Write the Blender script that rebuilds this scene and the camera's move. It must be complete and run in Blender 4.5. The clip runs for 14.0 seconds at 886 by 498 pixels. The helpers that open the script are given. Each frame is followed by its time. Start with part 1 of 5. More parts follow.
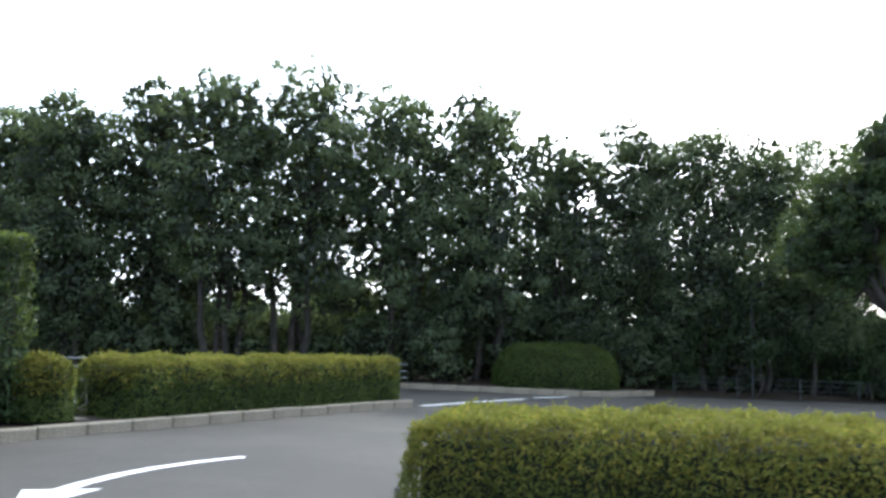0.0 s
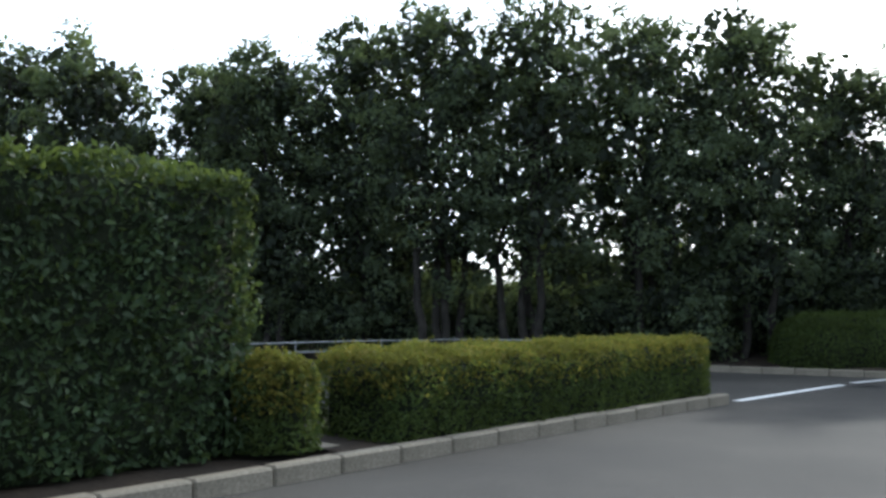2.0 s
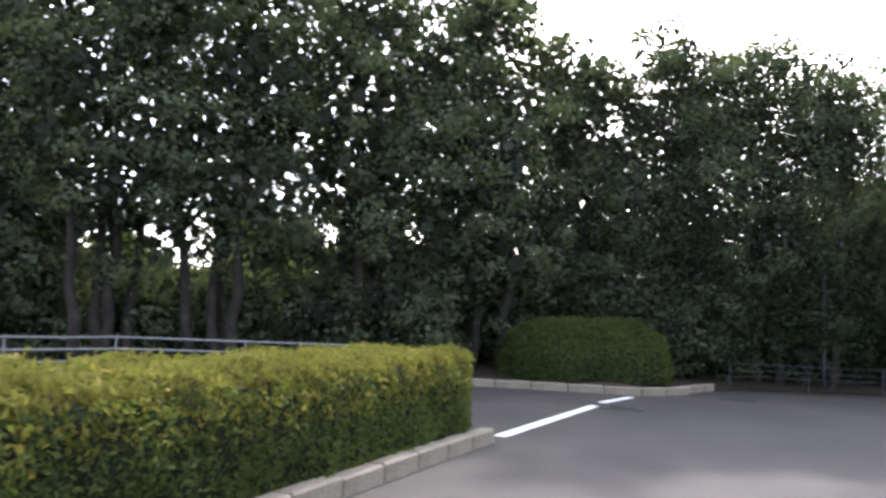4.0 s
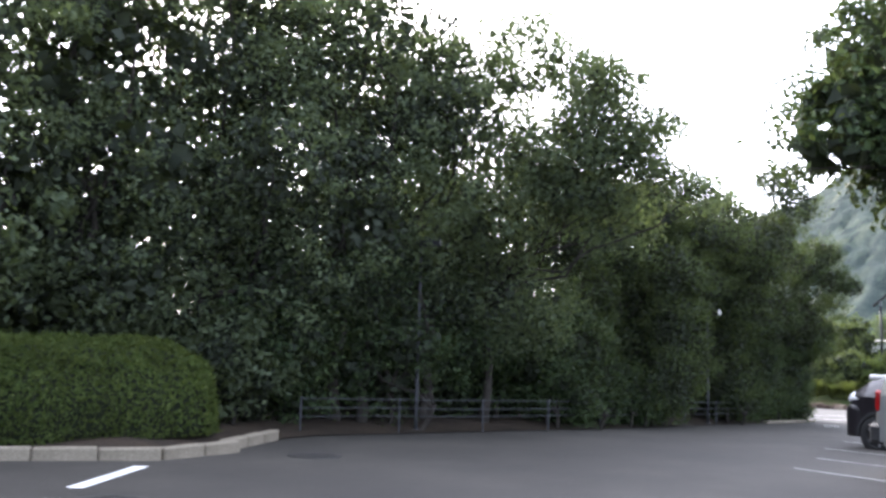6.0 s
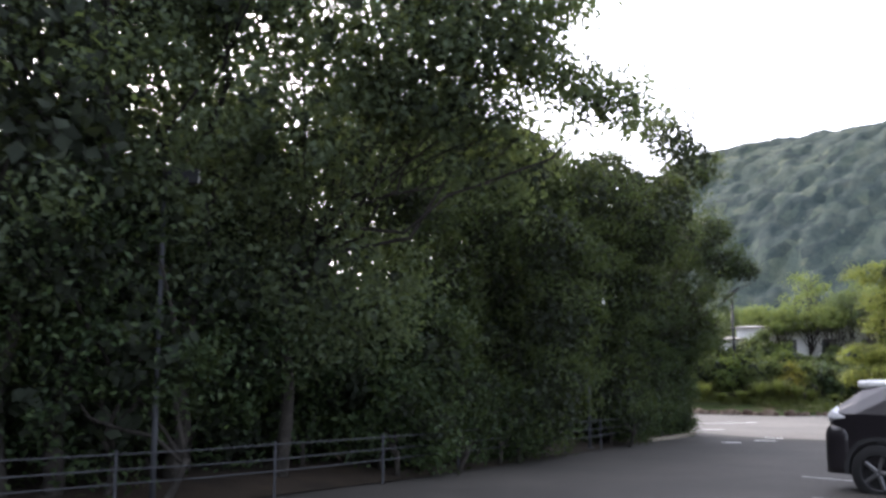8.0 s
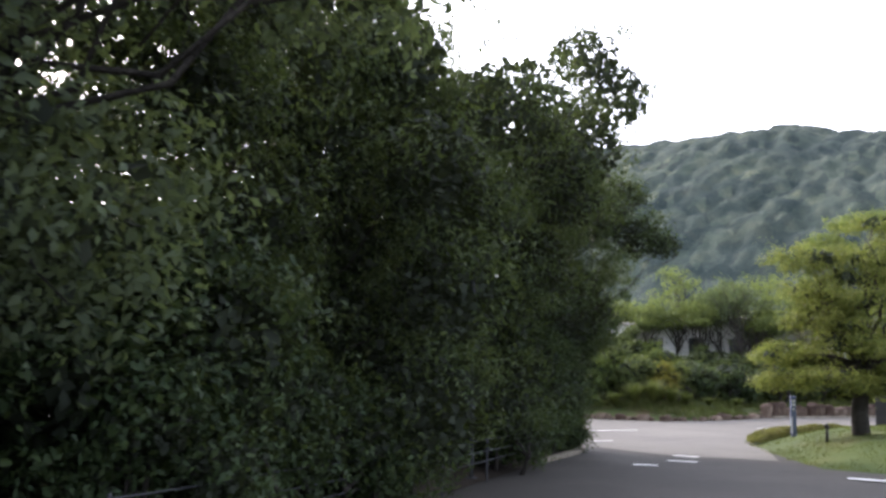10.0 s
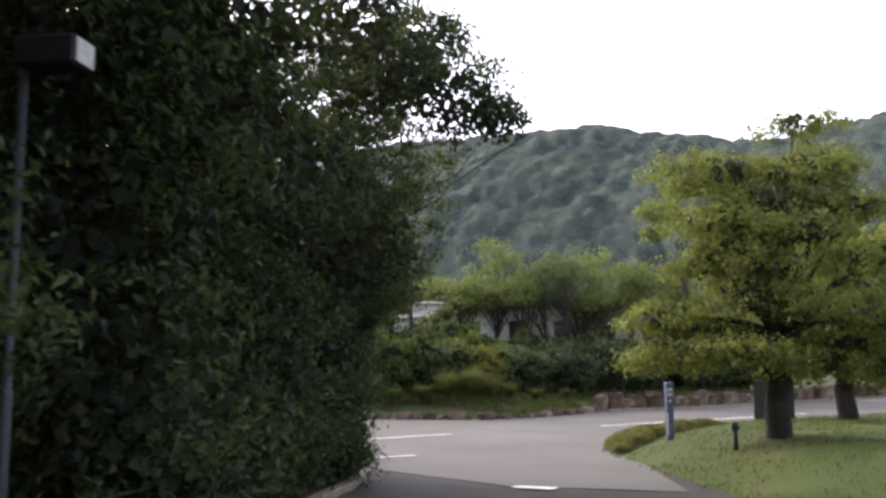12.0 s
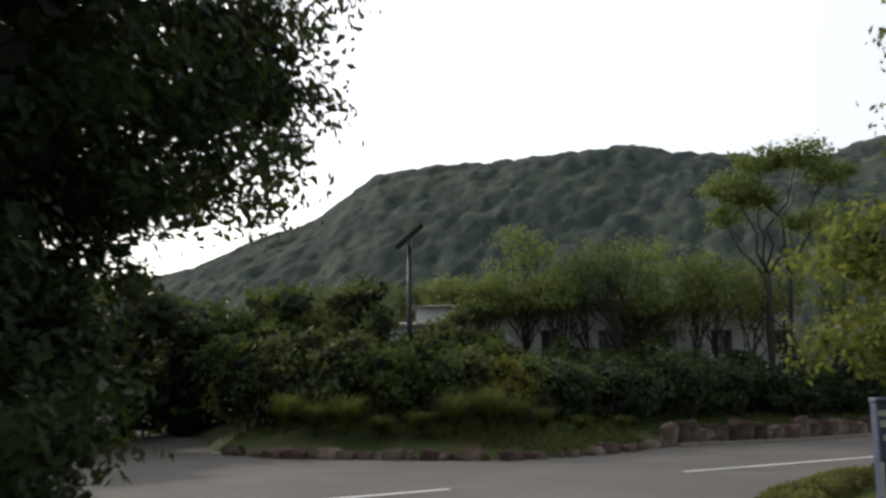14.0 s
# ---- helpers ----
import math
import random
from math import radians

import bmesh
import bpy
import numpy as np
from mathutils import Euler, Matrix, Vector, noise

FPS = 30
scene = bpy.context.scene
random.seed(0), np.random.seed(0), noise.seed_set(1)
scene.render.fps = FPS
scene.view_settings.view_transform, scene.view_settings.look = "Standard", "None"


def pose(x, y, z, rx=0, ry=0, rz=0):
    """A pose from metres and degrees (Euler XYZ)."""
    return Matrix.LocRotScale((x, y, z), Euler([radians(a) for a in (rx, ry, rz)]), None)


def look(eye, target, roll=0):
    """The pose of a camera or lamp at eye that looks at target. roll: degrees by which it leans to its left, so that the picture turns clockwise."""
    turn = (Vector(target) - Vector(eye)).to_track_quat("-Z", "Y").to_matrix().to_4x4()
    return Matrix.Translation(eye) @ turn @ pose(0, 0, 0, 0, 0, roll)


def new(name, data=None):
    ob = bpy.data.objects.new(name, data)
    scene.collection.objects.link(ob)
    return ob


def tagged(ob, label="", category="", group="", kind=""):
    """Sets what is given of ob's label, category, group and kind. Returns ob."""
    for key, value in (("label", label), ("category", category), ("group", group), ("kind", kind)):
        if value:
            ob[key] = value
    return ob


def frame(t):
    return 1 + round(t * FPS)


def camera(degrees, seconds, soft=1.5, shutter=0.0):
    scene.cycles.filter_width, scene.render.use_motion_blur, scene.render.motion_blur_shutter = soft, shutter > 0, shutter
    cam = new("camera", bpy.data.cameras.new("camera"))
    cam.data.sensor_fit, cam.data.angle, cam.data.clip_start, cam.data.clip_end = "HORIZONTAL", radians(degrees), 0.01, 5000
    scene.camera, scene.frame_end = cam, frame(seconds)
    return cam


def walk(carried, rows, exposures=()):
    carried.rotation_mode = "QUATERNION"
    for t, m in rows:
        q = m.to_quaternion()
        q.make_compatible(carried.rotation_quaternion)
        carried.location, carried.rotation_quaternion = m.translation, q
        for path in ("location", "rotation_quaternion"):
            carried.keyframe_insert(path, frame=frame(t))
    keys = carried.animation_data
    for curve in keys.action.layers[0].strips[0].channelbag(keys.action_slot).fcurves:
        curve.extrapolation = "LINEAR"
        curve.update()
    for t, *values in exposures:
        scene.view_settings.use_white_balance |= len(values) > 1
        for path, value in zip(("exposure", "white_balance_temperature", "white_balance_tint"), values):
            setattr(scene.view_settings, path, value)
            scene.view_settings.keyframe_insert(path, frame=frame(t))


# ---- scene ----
cam = camera(52.18, 14.0, soft=2.9, shutter=0.2)
PATH = [
    (0.0, pose(0.000, 0.000, 1.222, 96.11, -1.22, -0.00)),
    (0.5, pose(-0.421, 1.425, 1.274, 94.03, 0.62, 2.33)),
    (1.0, pose(-0.988, 2.570, 1.299, 94.29, 0.60, 5.11)),
    (1.5, pose(-1.577, 3.347, 1.314, 94.29, 0.20, 8.25)),
    (2.0, pose(-2.155, 4.167, 1.319, 94.13, 0.15, 10.82)),
    (2.2, pose(-2.334, 4.505, 1.333, 94.08, -0.10, 11.25)),
    (4.3, pose(-2.579, 9.302, 1.358, 94.05, -2.06, -13.62)),
    (4.5, pose(-2.380, 9.922, 1.335, 94.28, -1.88, -17.07)),
    (5.0, pose(-1.724, 11.553, 1.296, 94.99, -1.95, -24.87)),
    (5.5, pose(-0.831, 13.099, 1.226, 95.96, -1.76, -31.03)),
    (6.0, pose(0.213, 14.485, 1.256, 96.59, -1.64, -35.29)),
    (6.5, pose(1.085, 15.719, 1.259, 97.18, -1.65, -38.56)),
    (7.0, pose(2.158, 16.976, 1.303, 97.30, -1.37, -40.95)),
    (7.5, pose(3.361, 18.359, 1.285, 97.33, -0.83, -43.72)),
    (8.0, pose(4.817, 19.773, 1.297, 97.24, -0.03, -46.15)),
    (8.2, pose(5.399, 20.290, 1.275, 97.35, 0.38, -46.99)),
    (10.3, pose(10.447, 24.195, 1.277, 96.98, -0.89, -57.82)),
    (10.5, pose(11.334, 24.594, 1.251, 96.98, -0.59, -59.21)),
    (11.0, pose(12.954, 25.371, 1.119, 96.99, 0.12, -62.45)),
    (11.5, pose(14.860, 26.116, 0.970, 96.74, 0.39, -65.04)),
    (12.0, pose(17.273, 26.915, 0.932, 96.93, -0.03, -67.47)),
    (12.5, pose(19.655, 27.765, 0.865, 97.59, -0.32, -69.00)),
    (13.0, pose(21.758, 28.360, 0.765, 98.22, 0.37, -68.13)),
    (13.5, pose(23.606, 29.012, 0.710, 98.46, 0.19, -66.63)),
    (14.0, pose(25.530, 29.701, 0.613, 98.70, 0.25, -65.50)),
]
EXPOSURE = [(0, 1.3, 5500, 8), (0.5, 0.65, 5500, 8), (1.2, 0.50, 5500, 6), (2.2, 0.55, 5500, 8), (4.3, 1.65, 5850, 20), (5.5, 1.80, 5750, 18), (7.4, 1.85, 5850, 22), (8, 1.25, 5950, 20), (10.5, 1.25, 6000, 20), (12, 0.90, 6200, 22), (12.9, 0.75, 6400, 14), (13.5, 0.13, 6400, 12), (14, -0.37, 6400, 12)]
walk(cam, PATH, EXPOSURE)

# ---- light ----
SUN_AZ, SUN_EL = radians(24), radians(30)
world = bpy.data.worlds.new("sky")
scene.world = world
world.use_nodes = True
wn = world.node_tree.nodes
sky = wn.new("ShaderNodeTexSky")
sky.sky_type = "NISHITA"
sky.sun_disc = False
sky.sun_elevation, sky.sun_rotation = SUN_EL, SUN_AZ
sky.air_density, sky.dust_density, sky.ozone_density = 1.2, 3.0, 1.5
wn["Background"].inputs["Strength"].default_value = 0.14
haze = wn.new("ShaderNodeMix")
haze.data_type, haze.blend_type = "RGBA", "MIX"
haze.inputs[0].default_value = 0.5
way = wn.new("ShaderNodeTexCoord")
near_sun = wn.new("ShaderNodeVectorMath")
near_sun.operation = "DOT_PRODUCT"
near_sun.inputs[1].default_value = (math.sin(SUN_AZ) * math.cos(SUN_EL), math.cos(SUN_AZ) * math.cos(SUN_EL), math.sin(SUN_EL))
glow = wn.new("ShaderNodeValToRGB")
for e, (p, c) in zip((glow.color_ramp.elements[0], glow.color_ramp.elements[1], glow.color_ramp.elements.new(0.6)), ((0.0, (0.36, 0.37, 0.375)), (1.0, (1.0, 0.99, 0.96)), (0.6, (0.74, 0.745, 0.745)))):
    e.position, e.color = p, (*c, 1)
bright = wn.new("ShaderNodeVectorMath")
bright.operation = "SCALE"
bright.inputs["Scale"].default_value = 23.0
world.node_tree.links.new(way.outputs["Generated"], near_sun.inputs[0])
world.node_tree.links.new(near_sun.outputs["Value"], glow.inputs["Fac"])
world.node_tree.links.new(glow.outputs["Color"], bright.inputs[0])
world.node_tree.links.new(bright.outputs[0], haze.inputs[7])
world.node_tree.links.new(sky.outputs[0], haze.inputs[6])
world.node_tree.links.new(haze.outputs[2], wn["Background"].inputs["Color"])
sun = new("sun", bpy.data.lights.new("sun", "SUN"))
sun.data.energy, sun.data.angle, sun.data.color = 2.0, radians(1.5), (1.0, 0.9, 0.74)
sun.matrix_world = look((60 * math.sin(SUN_AZ), 60 * math.cos(SUN_AZ), 60 * math.tan(SUN_EL)), (0, 0, 0))



# ---- materials ----
def material(name, build, rough=0.8, spec=0.3):
    m = bpy.data.materials.new(name)
    m.use_nodes = True
    nt = m.node_tree
    b = nt.nodes["Principled BSDF"]
    b.inputs["Roughness"].default_value = rough
    b.inputs["Specular IOR Level"].default_value = spec
    build(nt, b)
    return m


def node(nt, kind, **values):
    n = nt.nodes.new(kind)
    for k, v in values.items():
        n.inputs[k.replace("_", " ")].default_value = v
    return n


def ramp(nt, source, stops):
    r = nt.nodes.new("ShaderNodeValToRGB")
    e = r.color_ramp.elements
    while len(e) < len(stops):
        e.new(0.5)
    for i, (p, c) in enumerate(stops):
        e[i].position, e[i].color = p, (*c, 1)
    nt.links.new(source, r.inputs["Fac"])
    return r.outputs["Color"]


def coords(nt):
    return nt.nodes.new("ShaderNodeTexCoord").outputs["Object"]


def noise_tex(nt, scale, detail=4, rough=0.6, vector=None):
    n = node(nt, "ShaderNodeTexNoise", Scale=scale, Detail=detail, Roughness=rough)
    nt.links.new(vector or coords(nt), n.inputs["Vector"])
    return n.outputs["Fac"]


def bump(nt, b, height, strength=0.4, distance=0.02):
    n = node(nt, "ShaderNodeBump", Strength=strength, Distance=distance)
    nt.links.new(height, n.inputs["Height"])
    nt.links.new(n.outputs["Normal"], b.inputs["Normal"])


def mix(nt, fac, a, b, mode="MIX"):
    n = nt.nodes.new("ShaderNodeMix")
    n.data_type, n.blend_type = "RGBA", mode
    for s, v in ((n.inputs[0], fac), (n.inputs[6], a), (n.inputs[7], b)):
        if isinstance(v, bpy.types.NodeSocket):
            nt.links.new(v, s)
        else:
            s.default_value = v if isinstance(v, (int, float)) else (*v, 1)
    return n.outputs[2]


def leaf_material(name, dark, mid, light, through_light=0.35, gloss=0.45, tips=None, patchy=1.3):
    """Leaves: colour varies leaf by leaf and in larger drifts; light shines through them."""
    def build(nt, b):
        g = nt.nodes.new("ShaderNodeNewGeometry")
        col = ramp(nt, g.outputs["Random Per Island"], [(0.0, dark), (0.55, mid), (1.0, light)])
        # Random dark patches in the colour stand in for shaded depth between sprays.
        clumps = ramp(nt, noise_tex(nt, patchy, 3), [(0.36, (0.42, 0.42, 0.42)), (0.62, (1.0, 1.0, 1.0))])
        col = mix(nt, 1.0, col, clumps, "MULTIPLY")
        drift = noise_tex(nt, 0.45, 3)
        col = mix(nt, drift, col, mix(nt, 0.5, col, light), "MIX")
        if tips:
            pick = ramp(nt, g.outputs["Random Per Island"], [(0.86, (0, 0, 0)), (0.9, (1, 1, 1))])
            col = mix(nt, pick, col, tips)
        nt.links.new(col, b.inputs["Base Color"])
        t = nt.nodes.new("ShaderNodeBsdfTranslucent")
        nt.links.new(mix(nt, 0.4, col, (0.3, 0.38, 0.07), "MIX"), t.inputs["Color"])
        s = nt.nodes.new("ShaderNodeMixShader")
        s.inputs[0].default_value = through_light
        nt.links.new(b.outputs[0], s.inputs[1])
        nt.links.new(t.outputs[0], s.inputs[2])
        nt.links.new(s.outputs[0], nt.nodes["Material Output"].inputs["Surface"])
    return material(name, build, gloss, 0.14)


def earthy(name, stops, scale, fine, rough=0.9, relief=0.5, distance=0.03, spec=0.2):
    """Two scales of noise in colour, and fine relief."""
    def build(nt, b):
        big, small = noise_tex(nt, scale, 5), noise_tex(nt, fine, 3)
        col = ramp(nt, big, stops)
        col = mix(nt, 0.6, col, ramp(nt, small, [(0.3, (0.3, 0.3, 0.3)), (0.7, (0.72, 0.72, 0.72))]), "OVERLAY")
        nt.links.new(col, b.inputs["Base Color"])
        bump(nt, b, small, relief, distance)
    return material(name, build, rough, spec)


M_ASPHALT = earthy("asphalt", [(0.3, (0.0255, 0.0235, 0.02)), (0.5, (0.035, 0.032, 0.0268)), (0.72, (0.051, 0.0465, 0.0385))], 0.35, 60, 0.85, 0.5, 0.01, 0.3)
# Paler than the lane: another surfacing, plus sunlight put into its colour.
M_ROAD = earthy("worn_sunlit_road", [(0.3, (0.082, 0.076, 0.067)), (0.55, (0.105, 0.097, 0.085)), (0.75, (0.13, 0.119, 0.104))], 0.3, 60, 0.85, 0.4, 0.01, 0.3)
M_SOIL = earthy("soil", [(0.3, (0.018, 0.014, 0.01)), (0.6, (0.034, 0.025, 0.017)), (0.8, (0.055, 0.04, 0.024))], 1.5, 25)
M_LAND = earthy("land", [(0.3, (0.05, 0.07, 0.025)), (0.6, (0.08, 0.09, 0.035)), (0.8, (0.11, 0.1, 0.05))], 0.1, 2)
M_BANK = earthy("bank_turf", [(0.3, (0.03, 0.045, 0.014)), (0.5, (0.05, 0.065, 0.02)), (0.7, (0.085, 0.07, 0.035))], 0.8, 25)
M_TURF = earthy("turf", [(0.3, (0.034, 0.054, 0.011)), (0.52, (0.052, 0.072, 0.015)), (0.66, (0.08, 0.082, 0.023)), (0.76, (0.135, 0.095, 0.047))], 0.55, 30)
M_KERB = earthy("kerb_concrete", [(0.3, (0.15, 0.132, 0.1)), (0.6, (0.22, 0.194, 0.15)), (0.8, (0.29, 0.26, 0.205))], 2.0, 40, 0.85, 0.5, 0.01)
M_PAINT = earthy("road_paint", [(0.3, (0.5, 0.5, 0.48)), (0.5, (0.72, 0.72, 0.7)), (0.8, (0.8, 0.8, 0.78))], 3.0, 50, 0.6, 0.3, 0.005)
M_PAINT_WORN = earthy("faded_road_paint", [(0.3, (0.1, 0.1, 0.095)), (0.5, (0.26, 0.26, 0.25)), (0.8, (0.4, 0.4, 0.39))], 3.0, 40, 0.7, 0.3, 0.005)
M_BARK = earthy("bark", [(0.3, (0.022, 0.02, 0.017)), (0.6, (0.045, 0.04, 0.034)), (0.8, (0.08, 0.07, 0.058))], 4.0, 30, 0.9, 0.9, 0.03)


def stone_look(nt, b):
    big, small = noise_tex(nt, 3.0, 5), noise_tex(nt, 22, 4)
    col = ramp(nt, big, [(0.3, (0.05, 0.034, 0.026)), (0.5, (0.1, 0.075, 0.06)), (0.75, (0.22, 0.185, 0.15))])
    shade = ramp(nt, nt.nodes.new("ShaderNodeObjectInfo").outputs["Random"], [(0.0, (0.42, 0.34, 0.3)), (0.6, (0.85, 0.8, 0.75)), (1.0, (1.5, 1.45, 1.35))])
    col = mix(nt, 1.0, col, shade, "MULTIPLY")
    nt.links.new(col, b.inputs["Base Color"])
    bump(nt, b, small, 0.8, 0.03)


M_STONE = material("rubble_stone", stone_look, 0.85, 0.2)
# Solid hedge filling; the shade between twigs is put into its colour.
M_CORE = earthy("core_shade", [(0.3, (0.012, 0.016, 0.008)), (0.6, (0.02, 0.026, 0.012)), (0.8, (0.035, 0.035, 0.02))], 4.0, 30, 0.95, 0.8, 0.04)
M_GALV = earthy("weathered_steel", [(0.3, (0.16, 0.17, 0.17)), (0.6, (0.24, 0.25, 0.25)), (0.8, (0.3, 0.3, 0.3))], 3.0, 40, 0.55, 0.2, 0.004, 0.5)
M_FENCE = earthy("dull_fence_steel", [(0.3, (0.034, 0.036, 0.041)), (0.6, (0.052, 0.055, 0.061)), (0.8, (0.072, 0.073, 0.078))], 3.0, 40, 0.65, 0.2, 0.004, 0.4)
# Paler and greyer leaf: haze over the belt is put into its colour.
M_LEAF = leaf_material("tree_leaf_haze", (0.062, 0.083, 0.056), (0.086, 0.113, 0.073), (0.118, 0.147, 0.082), 0.42, 0.7)
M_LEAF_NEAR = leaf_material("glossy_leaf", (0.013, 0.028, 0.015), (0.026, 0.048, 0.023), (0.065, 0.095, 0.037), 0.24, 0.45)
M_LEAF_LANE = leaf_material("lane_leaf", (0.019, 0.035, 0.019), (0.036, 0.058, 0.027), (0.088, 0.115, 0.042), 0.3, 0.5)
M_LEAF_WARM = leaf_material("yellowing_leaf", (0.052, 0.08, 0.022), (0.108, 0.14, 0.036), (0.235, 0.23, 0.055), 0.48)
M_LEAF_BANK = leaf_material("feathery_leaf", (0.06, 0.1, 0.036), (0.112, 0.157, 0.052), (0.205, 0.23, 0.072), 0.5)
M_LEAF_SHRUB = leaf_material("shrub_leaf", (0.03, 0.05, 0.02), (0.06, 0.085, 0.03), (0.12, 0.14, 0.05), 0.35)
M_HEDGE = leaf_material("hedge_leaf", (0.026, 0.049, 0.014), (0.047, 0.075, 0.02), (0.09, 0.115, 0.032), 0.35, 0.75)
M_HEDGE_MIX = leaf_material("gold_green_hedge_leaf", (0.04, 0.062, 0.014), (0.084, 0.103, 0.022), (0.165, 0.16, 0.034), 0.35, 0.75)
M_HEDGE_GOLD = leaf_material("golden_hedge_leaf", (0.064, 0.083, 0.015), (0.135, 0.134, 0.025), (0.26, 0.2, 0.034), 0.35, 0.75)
# Dark leaves: the shade inside a crown is put into their colour.
M_SHADE_LEAF = leaf_material("inner_leaf_shade", (0.018, 0.024, 0.018), (0.03, 0.038, 0.027), (0.043, 0.052, 0.034), 0.1, 0.8)



# Blue-grey tones put the haze of distance into the canopy colour.
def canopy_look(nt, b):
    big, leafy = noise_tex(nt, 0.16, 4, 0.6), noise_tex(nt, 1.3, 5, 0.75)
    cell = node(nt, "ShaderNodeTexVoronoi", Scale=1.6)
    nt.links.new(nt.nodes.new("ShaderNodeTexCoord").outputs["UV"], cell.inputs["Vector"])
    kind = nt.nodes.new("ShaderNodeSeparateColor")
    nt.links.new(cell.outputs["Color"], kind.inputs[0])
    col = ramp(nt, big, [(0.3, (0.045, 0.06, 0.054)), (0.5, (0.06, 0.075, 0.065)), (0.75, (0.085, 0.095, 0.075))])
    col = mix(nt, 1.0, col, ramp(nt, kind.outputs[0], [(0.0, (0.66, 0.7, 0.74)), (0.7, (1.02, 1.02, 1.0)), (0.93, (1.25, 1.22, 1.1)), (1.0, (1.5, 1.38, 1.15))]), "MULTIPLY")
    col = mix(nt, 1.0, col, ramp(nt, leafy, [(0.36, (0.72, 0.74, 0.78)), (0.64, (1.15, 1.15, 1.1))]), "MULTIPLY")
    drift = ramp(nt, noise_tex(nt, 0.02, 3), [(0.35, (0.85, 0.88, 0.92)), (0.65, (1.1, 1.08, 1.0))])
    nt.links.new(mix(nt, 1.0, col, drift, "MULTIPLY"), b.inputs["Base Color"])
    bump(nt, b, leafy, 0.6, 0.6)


M_CANOPY = material("hazy_canopy", canopy_look, 0.95, 0.05)

# ---- ground ----
def base_level(x, y):
    u, w = min(max(x, -25), 48) / 20, (min(max(y, -12), 42) - 10) / 20
    g = -0.1586 * u + 0.0369 * w - 0.0633 * u * u - 0.1736 * u * w - 0.0944 * w * w
    return 0.12 * math.log(math.exp(g / 0.12) + math.exp(-1.0 / 0.12))


def mesh(name, verts, faces, mat, parent=None, label="", smooth=False):
    me = bpy.data.meshes.new(name)
    me.from_pydata([tuple(v) for v in verts], [], [tuple(f) for f in faces])
    if smooth:
        me.polygons.foreach_set("use_smooth", [True] * len(me.polygons))
    me.materials.append(mat)
    me.update()
    ob = new(name, me)
    if parent:
        ob.parent = parent
    if label:
        tagged(ob, label)
    return ob


def part(name, bm, mat, parent=None, label="", smooth=False):
    me = bpy.data.meshes.new(name)
    bm.normal_update()
    bm.to_mesh(me)
    bm.free()
    if smooth:
        me.polygons.foreach_set("use_smooth", [True] * len(me.polygons))
    me.materials.append(mat)
    ob = new(name, me)
    if parent:
        ob.parent = parent
    if label:
        tagged(ob, label)
    return ob


def empty(name, x, y, z=None, turn=0.0):
    ob = new(name)
    ob.matrix_world = pose(x, y, base_level(x, y) if z is None else z, 0, 0, turn)
    return ob


def sheet(name, x0, x1, y0, y1, step, rise, mat):
    nx, ny = int((x1 - x0) / step) + 1, int((y1 - y0) / step) + 1
    vs = [(x0 + (x1 - x0) * i / (nx - 1), y0 + (y1 - y0) * j / (ny - 1)) for j in range(ny) for i in range(nx)]
    fs = [(j * nx + i, j * nx + i + 1, (j + 1) * nx + i + 1, (j + 1) * nx + i) for j in range(ny - 1) for i in range(nx - 1)]
    return mesh(name, [(x, y, base_level(x, y) + rise) for x, y in vs], fs, mat, smooth=True)


ground = mesh("ground", [(-2500, -2500, -1.6), (2500, -2500, -1.6), (2500, 2500, -1.6), (-2500, 2500, -1.6)], [(0, 1, 2, 3)], M_LAND)
tagged(ground, "rough green land reaching to the horizon", "ground", kind="structure")
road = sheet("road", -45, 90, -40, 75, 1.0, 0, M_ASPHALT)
tagged(road, "grey asphalt of the car park and lane", "road", kind="structure")


def inside(poly, x, y):
    c = False
    for (x0, y0), (x1, y1) in zip(poly, poly[1:] + poly[:1]):
        if (y0 > y) != (y1 > y) and x < (x1 - x0) * (y - y0) / (y1 - y0) + x0:
            c = not c
    return c


def edge_gap(poly, x, y):
    best = 1e9
    for (x0, y0), (x1, y1) in zip(poly, poly[1:] + poly[:1]):
        dx, dy = x1 - x0, y1 - y0
        k = min(max(((x - x0) * dx + (y - y0) * dy) / (dx * dx + dy * dy), 0), 1)
        best = min(best, math.hypot(x - x0 - k * dx, y - y0 - k * dy))
    return best


def patch(name, poly, step, height, mat, bottom=-0.05):
    """A bed of ground over an outline: height(x, y, distance to its edge) above the base level."""
    bm = bmesh.new()
    rim = []
    for (x0, y0), (x1, y1) in zip(poly, poly[1:] + poly[:1]):
        n = max(1, round(math.hypot(x1 - x0, y1 - y0) / step))
        rim += [(x0 + (x1 - x0) * i / n, y0 + (y1 - y0) * i / n) for i in range(n)]
    pts = list(rim)
    xs, ys = [p[0] for p in poly], [p[1] for p in poly]
    for i in range(int((max(xs) - min(xs)) / step) + 1):
        for j in range(int((max(ys) - min(ys)) / step) + 1):
            x, y = min(xs) + (i + 0.5) * step, min(ys) + (j + 0.5) * step
            if inside(poly, x, y) and edge_gap(poly, x, y) > 0.4 * step:
                pts.append((x, y))
    from_2d = [Vector(p) for p in pts]
    edges = [(i, (i + 1) % len(rim)) for i in range(len(rim))]
    vs, es, fs, *_ = DELAUNAY(from_2d, edges, [], 1, 1e-5)
    out = []
    for v in vs:
        d = edge_gap(poly, v.x, v.y)
        out.append((v.x, v.y, base_level(v.x, v.y) + (bottom if d < 0.02 else height(v.x, v.y, d))))
    bm.free()
    return mesh(name, out, fs, mat, smooth=True)


from mathutils.geometry import delaunay_2d_cdt as DELAUNAY


